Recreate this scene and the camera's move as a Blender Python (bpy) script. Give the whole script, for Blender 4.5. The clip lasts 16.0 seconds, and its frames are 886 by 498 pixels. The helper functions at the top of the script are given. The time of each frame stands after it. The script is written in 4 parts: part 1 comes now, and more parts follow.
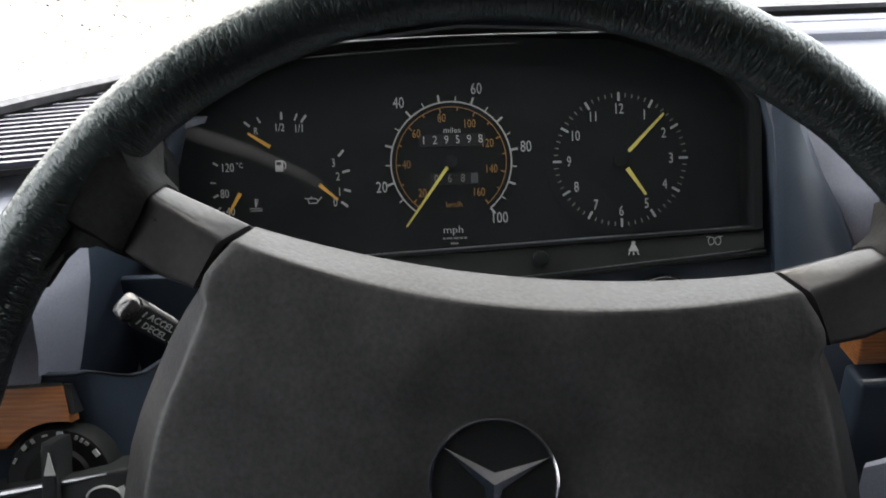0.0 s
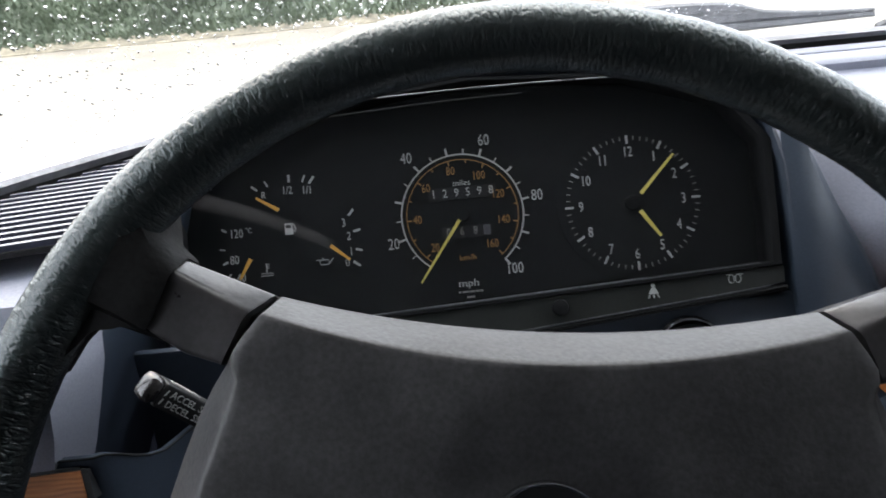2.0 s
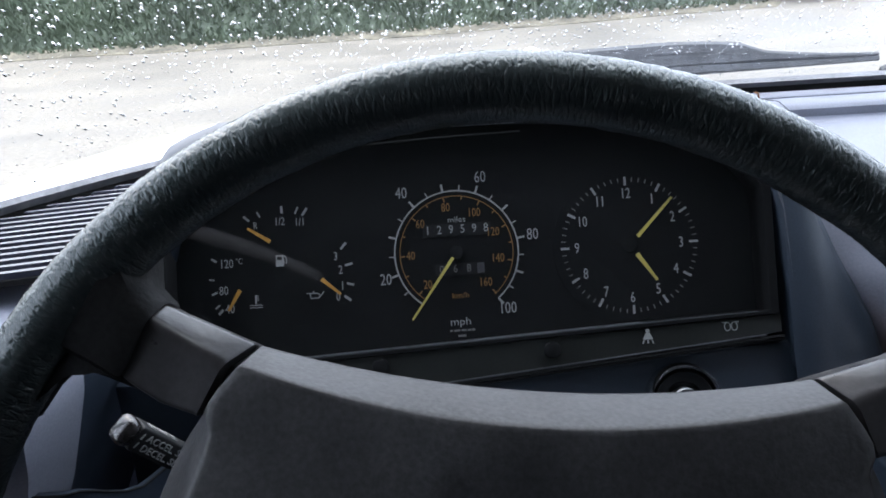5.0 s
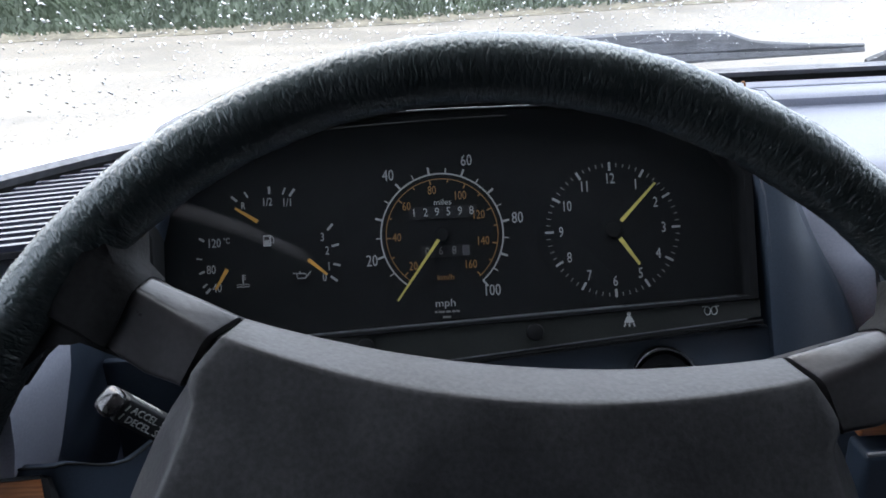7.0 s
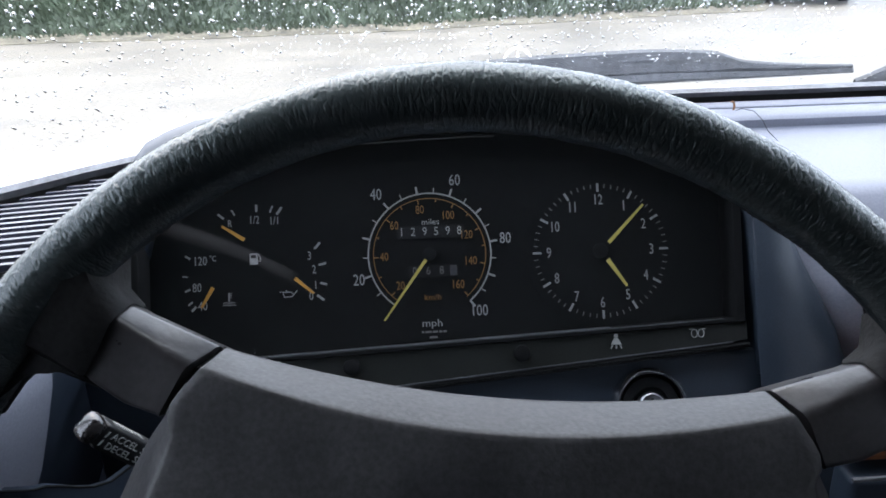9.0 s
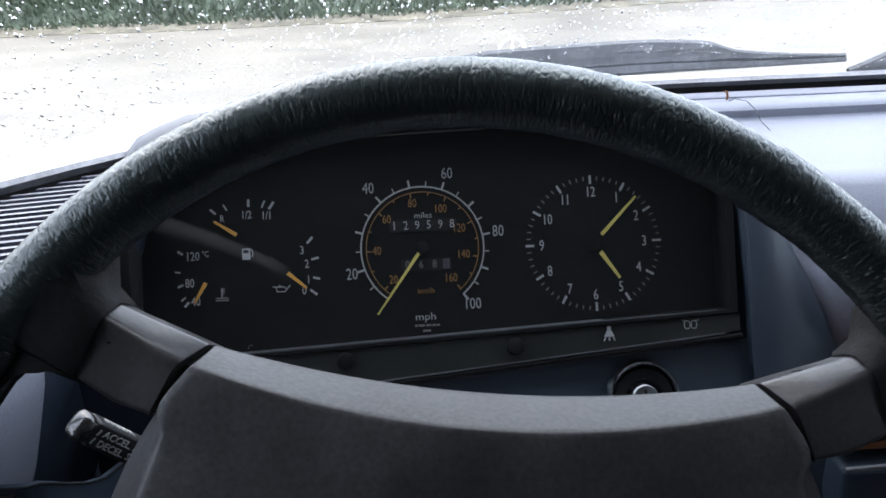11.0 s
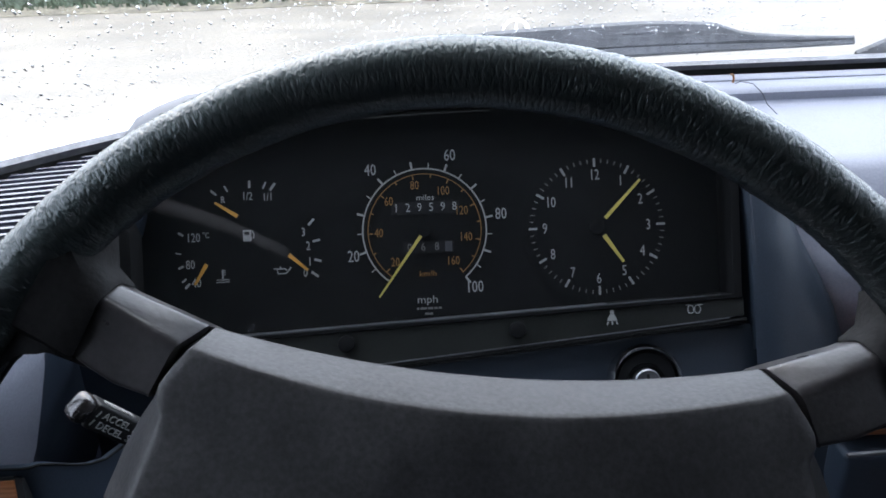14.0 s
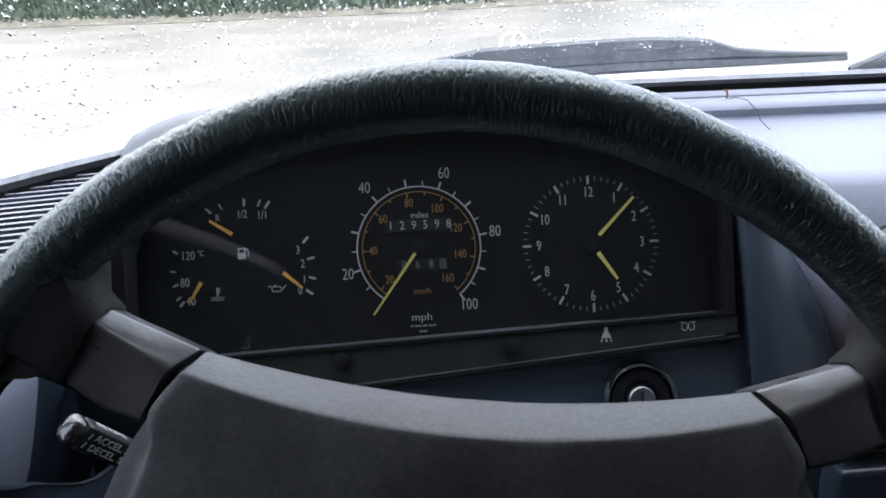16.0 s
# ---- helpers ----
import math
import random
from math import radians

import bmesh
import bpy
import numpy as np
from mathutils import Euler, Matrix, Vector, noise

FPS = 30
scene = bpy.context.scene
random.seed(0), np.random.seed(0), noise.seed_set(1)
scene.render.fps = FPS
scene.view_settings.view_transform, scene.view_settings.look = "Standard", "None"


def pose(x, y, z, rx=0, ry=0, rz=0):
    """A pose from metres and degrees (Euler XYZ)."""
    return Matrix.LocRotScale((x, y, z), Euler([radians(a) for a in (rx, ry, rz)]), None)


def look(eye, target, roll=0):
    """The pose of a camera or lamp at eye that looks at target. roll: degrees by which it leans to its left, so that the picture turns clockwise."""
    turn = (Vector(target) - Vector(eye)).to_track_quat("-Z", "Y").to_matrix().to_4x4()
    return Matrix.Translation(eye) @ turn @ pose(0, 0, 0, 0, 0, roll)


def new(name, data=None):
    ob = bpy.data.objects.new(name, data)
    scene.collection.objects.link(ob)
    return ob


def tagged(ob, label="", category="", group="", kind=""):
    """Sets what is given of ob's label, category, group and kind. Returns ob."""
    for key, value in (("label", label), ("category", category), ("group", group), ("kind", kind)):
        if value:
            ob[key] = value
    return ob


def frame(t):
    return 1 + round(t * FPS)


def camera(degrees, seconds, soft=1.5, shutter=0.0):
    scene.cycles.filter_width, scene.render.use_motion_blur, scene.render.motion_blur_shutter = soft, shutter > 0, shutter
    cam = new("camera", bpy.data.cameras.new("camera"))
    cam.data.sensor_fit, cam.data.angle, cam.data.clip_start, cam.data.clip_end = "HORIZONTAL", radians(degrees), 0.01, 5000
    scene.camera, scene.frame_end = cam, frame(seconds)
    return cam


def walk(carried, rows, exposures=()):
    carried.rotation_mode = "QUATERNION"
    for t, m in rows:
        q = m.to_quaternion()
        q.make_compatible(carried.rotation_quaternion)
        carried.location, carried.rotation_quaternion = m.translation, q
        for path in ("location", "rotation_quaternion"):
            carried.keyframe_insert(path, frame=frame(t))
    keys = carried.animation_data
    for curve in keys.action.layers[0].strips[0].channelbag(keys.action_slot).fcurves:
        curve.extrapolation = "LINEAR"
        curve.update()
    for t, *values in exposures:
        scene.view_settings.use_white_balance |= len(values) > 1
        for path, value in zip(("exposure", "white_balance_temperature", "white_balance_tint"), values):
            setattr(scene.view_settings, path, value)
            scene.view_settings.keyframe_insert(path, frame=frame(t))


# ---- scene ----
cam = camera(58.7, 16.0, soft=1.7, shutter=0.5)
# the plane of the dials leans back by 24 degrees; its middle is the clock's centre
DIAL = pose(0, 0, 0.92, -24, 0, 0)
PATH = [
    (0, (-0.1093, -0.5077, -0.0395), (-0.1336, 1.4914, -0.094), -1.98),
    (0.5, (-0.1096, -0.5094, -0.0385), (-0.1706, 1.4896, -0.0515), -2.27),
    (1, (-0.0934, -0.4822, -0.0419), (-0.1852, 1.5157, -0.0556), -4.06),
    (1.5, (-0.1104, -0.4897, -0.0282), (-0.175, 1.5087, 0.0164), -4.54),
    (2, (-0.1228, -0.4998, -0.0343), (-0.1226, 1.4991, 0.0302), -5.39),
    (2.5, (-0.0962, -0.5115, -0.0302), (-0.0231, 1.4859, 0.0417), -6.99),
    (3, (-0.0997, -0.509, -0.0312), (-0.005, 1.4858, 0.0774), -6.99),
    (3.5, (-0.1033, -0.5412, -0.02), (-0.0348, 1.4496, 0.1581), -8.59),
    (4, (-0.124, -0.5206, -0.0232), (-0.0984, 1.4687, 0.182), -6.66),
    (4.5, (-0.1246, -0.4963, -0.0276), (-0.1116, 1.4983, 0.1185), -4.16),
    (4.7, (-0.119, -0.4928, -0.0214), (-0.1147, 1.5035, 0.0998), -3.68),
    (7, (-0.113, -0.4986, -0.0263), (-0.0939, 1.4998, 0.0511), -2.87),
    (7.5, (-0.112, -0.4941, -0.0257), (-0.0821, 1.504, 0.0584), -2.35),
    (8, (-0.1102, -0.4957, -0.0211), (-0.0721, 1.5019, 0.0705), -2.24),
    (8.5, (-0.1116, -0.4955, -0.0196), (-0.0714, 1.5018, 0.0765), -2.25),
    (9, (-0.1092, -0.4976, -0.0179), (-0.0713, 1.4999, 0.0748), -2.39),
    (11.5, (-0.1047, -0.4965, -0.0155), (-0.0611, 1.5022, 0.0412), -2.88),
    (12, (-0.1029, -0.4946, -0.0145), (-0.0607, 1.5044, 0.0299), -2.84),
    (12.5, (-0.103, -0.4974, -0.0136), (-0.0598, 1.5018, 0.0237), -2.89),
    (13, (-0.1018, -0.4952, -0.0145), (-0.0588, 1.504, 0.0229), -2.94),
    (13.5, (-0.1025, -0.4956, -0.0137), (-0.0607, 1.5037, 0.0214), -2.82),
    (14, (-0.1064, -0.4937, -0.0162), (-0.0697, 1.5059, 0.009), -2.53),
    (14.5, (-0.1074, -0.4952, -0.016), (-0.08, 1.5045, -0.0026), -2.6),
    (15, (-0.1047, -0.4898, -0.0155), (-0.0733, 1.5099, -0.007), -2.77),
    (15.5, (-0.1035, -0.4922, -0.0139), (-0.0664, 1.5073, 0.0149), -2.73),
    (16, (-0.1033, -0.4949, -0.0115), (-0.0627, 1.5041, 0.0383), -2.64),
]
walk(cam, [(t, DIAL @ look(eye, target, roll)) for t, eye, target, roll in PATH],
     [(0.0, 0.88, 7000, 9), (1.0, 0.84, 7000, 9), (2.0, 0.74, 6600, 10), (3.4, 0.77, 6350, 11), (3.7, 0.48, 6150, 12), (4.1, 0.22, 6000, 12), (4.7, 0.27, 5950, 11), (7.0, 0.41, 6000, 11), (16.0, 0.41, 5950, 11)])

# ---- light ----
world = bpy.data.worlds.new("overcast_sky")
scene.world = world
world.use_nodes = True
wn = world.node_tree.nodes
sky = wn.new("ShaderNodeTexSky")
sky.sky_type, sky.sun_disc, sky.sun_elevation, sky.sun_rotation = "NISHITA", False, radians(48), radians(-30)
sky.air_density, sky.dust_density, sky.ozone_density = 1.0, 4.0, 1.0
soft_sky = wn.new("ShaderNodeMixRGB")
soft_sky.inputs[0].default_value = 0.75
soft_sky.inputs[2].default_value = (6.2, 6.4, 6.9, 1)
world.node_tree.links.new(sky.outputs[0], soft_sky.inputs[1])
world.node_tree.links.new(soft_sky.outputs[0], wn["Background"].inputs[0])
wn["Background"].inputs[1].default_value = 0.46
sun = new("sun", bpy.data.lights.new("sun", "SUN"))
sun.data.energy, sun.data.angle, sun.data.color = 1.0, radians(40), (1, 0.97, 0.92)
sun.matrix_world = look((0, 0, 6), (-0.6, -1.4, 3.0))


# ---- materials ----
def material(name, color, rough=0.5, metal=0.0, grain=0.0, scale=200.0, bump=0.0, stain=0.0, stain_scale=8.0, coat=0.0, stretch=(1, 1, 1), spec=0.5):
    """A surface with fine grain, broad stains and relief."""
    m = bpy.data.materials.new(name)
    m.use_nodes = True
    n, l = m.node_tree.nodes, m.node_tree.links
    b = n["Principled BSDF"]
    b.inputs["Metallic"].default_value, b.inputs["Roughness"].default_value = metal, rough
    b.inputs["Coat Weight"].default_value = coat
    b.inputs["Coat Roughness"].default_value = 0.2
    b.inputs["Specular IOR Level"].default_value = spec
    co = n.new("ShaderNodeTexCoord")
    mp = n.new("ShaderNodeMapping")
    mp.inputs["Scale"].default_value = stretch
    l.new(co.outputs["Object"], mp.inputs[0])
    base = n.new("ShaderNodeRGB")
    base.outputs[0].default_value = (*color, 1)
    last = base.outputs[0]
    fine = n.new("ShaderNodeTexNoise")
    fine.inputs["Scale"].default_value, fine.inputs["Detail"].default_value = scale, 4
    l.new(mp.outputs[0], fine.inputs[0])
    wide = n.new("ShaderNodeTexNoise")
    wide.inputs["Scale"].default_value, wide.inputs["Detail"].default_value = stain_scale, 6
    l.new(mp.outputs[0], wide.inputs[0])
    for tex, amount in ((fine, grain), (wide, stain)):
        if amount:
            ramp = n.new("ShaderNodeMapRange")
            ramp.inputs["From Min"].default_value, ramp.inputs["From Max"].default_value = 0.3, 0.7
            ramp.inputs["To Min"].default_value, ramp.inputs["To Max"].default_value = 1 - amount, 1 + amount
            l.new(tex.outputs["Fac"], ramp.inputs[0])
            mul = n.new("ShaderNodeVectorMath")
            mul.operation = "SCALE"
            l.new(last, mul.inputs[0])
            l.new(ramp.outputs[0], mul.inputs["Scale"])
            last = mul.outputs[0]
    l.new(last, b.inputs["Base Color"])
    if stain:
        rr = n.new("ShaderNodeMapRange")
        rr.inputs["From Min"].default_value, rr.inputs["From Max"].default_value = 0.3, 0.7
        rr.inputs["To Min"].default_value, rr.inputs["To Max"].default_value = max(0.03, rough - 0.1), min(1, rough + 0.1)
        l.new(wide.outputs["Fac"], rr.inputs[0])
        l.new(rr.outputs[0], b.inputs["Roughness"])
    if bump:
        bp = n.new("ShaderNodeBump")
        bp.inputs["Strength"].default_value, bp.inputs["Distance"].default_value = 0.6, bump
        l.new(fine.outputs["Fac"], bp.inputs["Height"])
        l.new(bp.outputs[0], b.inputs["Normal"])
    return m


def clear_glass(name, tint=(1, 1, 1), gloss=1.0):
    """A thin pane: it lets the light straight through and mirrors as glass does."""
    m = bpy.data.materials.new(name)
    m.use_nodes = True
    n, l = m.node_tree.nodes, m.node_tree.links
    n.remove(n["Principled BSDF"])
    tr, gl, mx, fr, ml = (n.new(k) for k in ("ShaderNodeBsdfTransparent", "ShaderNodeBsdfGlossy", "ShaderNodeMixShader", "ShaderNodeFresnel", "ShaderNodeMath"))
    tr.inputs[0].default_value = (*tint, 1)
    gl.inputs["Roughness"].default_value = 0.02
    ml.operation, ml.inputs[1].default_value = "MULTIPLY", gloss
    l.new(fr.outputs[0], ml.inputs[0])
    l.new(ml.outputs[0], mx.inputs[0])
    l.new(tr.outputs[0], mx.inputs[1])
    l.new(gl.outputs[0], mx.inputs[2])
    l.new(mx.outputs[0], n["Material Output"].inputs[0])
    return m


def water(name):
    m = bpy.data.materials.new(name)
    m.use_nodes = True
    b = m.node_tree.nodes["Principled BSDF"]
    b.inputs["Transmission Weight"].default_value, b.inputs["IOR"].default_value, b.inputs["Roughness"].default_value = 1.0, 1.33, 0.02
    return m


def wood(name):
    m = material(name, (0.33, 0.125, 0.04), 0.36, grain=0.2, scale=60, stain=0.3, stain_scale=14, coat=0.5, stretch=(1, 12, 12))
    n, l = m.node_tree.nodes, m.node_tree.links
    wave = n.new("ShaderNodeTexWave")
    wave.bands_direction = "Z"
    wave.inputs["Scale"].default_value, wave.inputs["Distortion"].default_value, wave.inputs["Detail"].default_value = 130, 6, 3
    co = n.new("ShaderNodeTexCoord")
    mp = n.new("ShaderNodeMapping")
    mp.inputs["Scale"].default_value = (0.25, 1, 1)
    l.new(co.outputs["Object"], mp.inputs[0])
    l.new(mp.outputs[0], wave.inputs[0])
    mix = n.new("ShaderNodeMixRGB")
    mix.blend_type = "MULTIPLY"
    mix.inputs[2].default_value = (0.74, 0.66, 0.6, 1)
    l.new(wave.outputs["Fac"], mix.inputs[0])
    b = n["Principled BSDF"]
    src = b.inputs["Base Color"].links[0].from_socket
    l.new(src, mix.inputs[1])
    l.new(mix.outputs[0], b.inputs["Base Color"])
    return m


def leather(name):
    """Soft dark leather with short crossing creases; the map runs along and round the rim in metres."""
    m = material(name, (0.0118, 0.0126, 0.0129), 0.42, grain=0.25, scale=420, stain=0.3, stain_scale=22, coat=0.75, spec=0.4)
    n, l = m.node_tree.nodes, m.node_tree.links
    b = n["Principled BSDF"]
    b.inputs["Coat Roughness"].default_value, b.inputs["Coat IOR"].default_value = 0.13, 1.5
    # teal tint puts the lens's colour fringe into the leather's highlights
    b.inputs["Specular Tint"].default_value = (0.72, 1.0, 0.98, 1)
    uv = n.new("ShaderNodeUVMap")
    uv.uv_map = "around"
    last, soft = None, None
    for stretch, turn, kind, strength, depth in (((330, 170, 1), 0.5, "noise", 1.0, 0.00034), ((420, 190, 1), -0.6, "cell", 0.75, 0.00018), ((1000, 520, 1), 0.3, "noise", 1.0, 0.0003)):
        mp = n.new("ShaderNodeMapping")
        mp.inputs["Scale"].default_value = stretch
        mp.inputs["Rotation"].default_value = (0, 0, turn)
        l.new(uv.outputs[0], mp.inputs[0])
        if kind == "noise":
            t = n.new("ShaderNodeTexNoise")
            t.inputs["Scale"].default_value, t.inputs["Detail"].default_value, t.inputs["Distortion"].default_value = 1.0, 3, 1.2
            out = t.outputs["Fac"]
        else:
            t = n.new("ShaderNodeTexVoronoi")
            t.feature = "DISTANCE_TO_EDGE"
            t.inputs["Scale"].default_value = 1.0
            r = n.new("ShaderNodeMapRange")
            r.inputs["From Max"].default_value = 0.22
            l.new(t.outputs["Distance"], r.inputs[0])
            out = r.outputs[0]
        bp = n.new("ShaderNodeBump")
        l.new(mp.outputs[0], t.inputs["Vector"])
        bp.inputs["Strength"].default_value, bp.inputs["Distance"].default_value = strength, depth
        l.new(out, bp.inputs["Height"])
        if last is not None:
            l.new(last, bp.inputs["Normal"])
        last = bp.outputs[0]
        if kind == "cell":
            soft = last
    l.new(last, b.inputs["Normal"])
    l.new(soft, b.inputs["Coat Normal"])
    return m


LEATHER = leather("wrinkled_leather")
MATT_LEATHER = material("matt_charcoal_leather", (0.0085, 0.0086, 0.0088), 0.65, spec=0.15, grain=0.4, scale=420, bump=0.0005, stain=0.3, stain_scale=40)
PAD = material("charcoal_foam_plastic", (0.050, 0.050, 0.051), 0.46, spec=0.5, grain=0.24, scale=520, bump=0.0003, stain=0.32, stain_scale=42)
SPOKE = material("brown_black_plastic", (0.037, 0.035, 0.036), 0.36, spec=0.65, grain=0.2, scale=420, bump=0.0002, stain=0.4, stain_scale=45)
RIB = material("dark_blue_rib_plastic", (0.05, 0.053, 0.078), 0.3, spec=0.8, grain=0.1, scale=700, stain=0.15, stain_scale=30)
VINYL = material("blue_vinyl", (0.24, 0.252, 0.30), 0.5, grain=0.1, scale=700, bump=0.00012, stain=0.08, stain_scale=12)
HOOD = material("mid_blue_vinyl", (0.072, 0.078, 0.094), 0.45, grain=0.12, scale=700, bump=0.00012, stain=0.2, stain_scale=18)
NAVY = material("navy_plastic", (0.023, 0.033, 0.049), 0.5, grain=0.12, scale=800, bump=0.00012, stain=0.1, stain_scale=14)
# the navy plastic again, lightened for sill and cheek where more light falls
NAVY_LIT = material("lit_navy_plastic", (0.031, 0.042, 0.058), 0.42, grain=0.12, scale=800, bump=0.00012, stain=0.15, stain_scale=14)
BLACK = material("black_plastic", (0.017, 0.018, 0.019), 0.5, spec=0.25, grain=0.15, scale=900, bump=0.0001, stain=0.15, stain_scale=25)
MATTE = material("matt_black_dial", (0.0125, 0.0137, 0.0145), 0.8, spec=0.15, grain=0.05, scale=900)
STRIP = material("smoked_strip", (0.022, 0.024, 0.022), 0.4, spec=0.3, grain=0.1, scale=500, stain=0.2, stain_scale=30)
DEEP = material("deep_black_plastic", (0.007, 0.0075, 0.008), 0.6, spec=0.15, grain=0.1, scale=700)
RUBBER = material("black_rubber", (0.017, 0.017, 0.018), 0.7, spec=0.2, grain=0.2, scale=300, stain=0.2)
CHROME = material("worn_chrome", (0.75, 0.76, 0.78), 0.14, 1.0, stain=0.12, stain_scale=60)
STEEL = material("dull_steel", (0.35, 0.36, 0.38), 0.35, 1.0, stain=0.15, stain_scale=60)
WHITE_INK = material("white_ink", (0.40, 0.41, 0.40), 0.6, grain=0.06, scale=900)
GREY_INK = material("dim_grey_ink", (0.2, 0.2, 0.19), 0.6, grain=0.06, scale=900)
AMBER_INK = material("amber_ink", (0.29, 0.155, 0.045), 0.6, grain=0.06, scale=900)
NEEDLE = material("yellow_needle", (0.62, 0.53, 0.13), 0.5, grain=0.08, scale=700)
ORANGE = material("orange_needle", (0.62, 0.32, 0.05), 0.5, grain=0.08, scale=700)
ZEBRANO = wood("striped_wood_veneer")
GLASS = clear_glass("windscreen_glass", (0.97, 0.99, 0.98), 1.0)
# pale film for the light streak painted over the dial cover
PALE_FILM = bpy.data.materials.new("thin_pale_film")
PALE_FILM.use_nodes = True
dn, dl = PALE_FILM.node_tree.nodes, PALE_FILM.node_tree.links
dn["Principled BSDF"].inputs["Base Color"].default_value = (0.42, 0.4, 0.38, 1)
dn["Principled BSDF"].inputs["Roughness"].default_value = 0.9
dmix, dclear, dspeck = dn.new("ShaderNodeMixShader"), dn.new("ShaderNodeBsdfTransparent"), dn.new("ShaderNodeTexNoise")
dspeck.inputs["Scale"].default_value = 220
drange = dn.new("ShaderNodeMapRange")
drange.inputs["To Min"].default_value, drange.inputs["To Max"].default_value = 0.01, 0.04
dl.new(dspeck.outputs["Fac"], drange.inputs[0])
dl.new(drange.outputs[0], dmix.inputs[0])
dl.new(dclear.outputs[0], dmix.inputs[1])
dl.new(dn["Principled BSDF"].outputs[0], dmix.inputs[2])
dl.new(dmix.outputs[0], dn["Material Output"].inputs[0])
LENS = clear_glass("dial_cover", (0.96, 0.96, 0.96), 0.3)
WATER = water("rain_water")
PAINT = material("white_car_paint", (0.84, 0.84, 0.83), 0.4, grain=0.02, scale=80, stain=0.03)
HEADLINER = material("grey_headliner", (0.2, 0.2, 0.21), 0.9, grain=0.1, scale=400, bump=0.0003)
CARPET = material("dark_blue_carpet", (0.02, 0.024, 0.04), 0.95, grain=0.3, scale=500, bump=0.001)
TARMAC = material("wet_pale_tarmac", (0.2, 0.176, 0.138), 0.5, grain=0.35, scale=45, bump=0.003, stain=0.32, stain_scale=1.6, stretch=(0.5, 1, 1))
VERGE = material("straw_verge", (0.16, 0.142, 0.10), 0.95, grain=0.4, scale=24, bump=0.02, stain=0.45, stain_scale=3)
BLADES = material("grass_blades", (0.110, 0.135, 0.090), 0.8, grain=0.15, scale=3, stain=0.25, stain_scale=1.2)
CAP = material("worn_grey_plastic", (0.03, 0.028, 0.028), 0.2, spec=0.9, grain=0.3, scale=300, stain=0.5, stain_scale=160)
GRASS = material("wet_grass", (0.105, 0.125, 0.085), 0.8, grain=0.35, scale=9, bump=0.03, stain=0.35, stain_scale=1.2)
BROWN = material("brown_plastic", (0.25, 0.11, 0.04), 0.5, stain=0.2)
SEAL = material("wet_grey_rubber", (0.24, 0.24, 0.255), 0.4, grain=0.2, scale=200, stain=0.25, stain_scale=30)
# even grey; on the wipers it puts the veiling glare into their colour
MID_GREY = material("mid_grey_metal", (0.075, 0.078, 0.085), 0.4, grain=0.25, scale=200, stain=0.3, stain_scale=30)
DARK_GLASS = material("dark_window", (0.02, 0.022, 0.025), 0.08)
BODY_WHITE = material("white_body_paint", (0.75, 0.75, 0.75), 0.25, stain=0.05, stain_scale=2)
BODY_GREY = material("grey_body_paint", (0.16, 0.17, 0.19), 0.25, stain=0.08, stain_scale=2)
RED = material("red_paint", (0.5, 0.03, 0.03), 0.4, grain=0.05, stain=0.1)


# ---- building helpers ----
def mesh_ob(name, bm, mat, smooth=True, toward=None):
    me = bpy.data.meshes.new(name)
    bmesh.ops.recalc_face_normals(bm, faces=bm.faces[:])
    if toward is not None:
        # an open sheet: all its faces look one way
        flip = [f for f in bm.faces if f.normal.dot(Vector(toward)) < 0]
        bmesh.ops.reverse_faces(bm, faces=flip)
    bm.to_mesh(me)
    bm.free()
    if smooth:
        for p in me.polygons:
            p.use_smooth = True
        me.set_sharp_from_angle(angle=radians(38))
    me.materials.append(mat)
    return new(name, me)


def part(name, bm, mat, parent, label="", m=None, smooth=True, toward=None):
    ob = mesh_ob(name, bm, mat, smooth, toward)
    ob.parent = parent
    if m is not None:
        ob.matrix_basis = m
    return tagged(ob, label)


def thing(name, label, category, m=None, group="", kind=""):
    ob = new(name)
    ob.empty_display_size = 0.02
    if m is not None:
        ob.matrix_basis = m
    return tagged(ob, label, category, group, kind)


def box(x0, x1, y0, y1, z0, z1, bevel=0.0, seg=2, bm=None):
    bm = bm or bmesh.new()
    v = [bm.verts.new((x, y, z)) for x in (x0, x1) for y in (y0, y1) for z in (z0, z1)]
    f = [bm.faces.new([v[i] for i in q]) for q in ((0, 1, 3, 2), (4, 6, 7, 5), (0, 4, 5, 1), (2, 3, 7, 6), (0, 2, 6, 4), (1, 5, 7, 3))]
    if bevel:
        bmesh.ops.bevel(bm, geom=list({e for q in f for e in q.edges}), offset=bevel, segments=seg, profile=0.5, affect="EDGES")
    return bm


def grid(rows, closed_u=False, closed_v=False, bm=None):
    """A skin over rows of points."""
    bm = bm or bmesh.new()
    vs = [[bm.verts.new(p) for p in r] for r in rows]
    nr, nc = len(vs), len(vs[0])
    for i in range(nr if closed_v else nr - 1):
        for j in range(nc if closed_u else nc - 1):
            q = (vs[i][j], vs[i][(j + 1) % nc], vs[(i + 1) % nr][(j + 1) % nc], vs[(i + 1) % nr][j])
            if len(set(q)) == 4:
                bm.faces.new(q)
    return bm


def solid(bm, depth):
    """Gives a skin thickness."""
    bmesh.ops.recalc_face_normals(bm, faces=bm.faces[:])
    bmesh.ops.solidify(bm, geom=bm.faces[:], thickness=depth)
    return bm


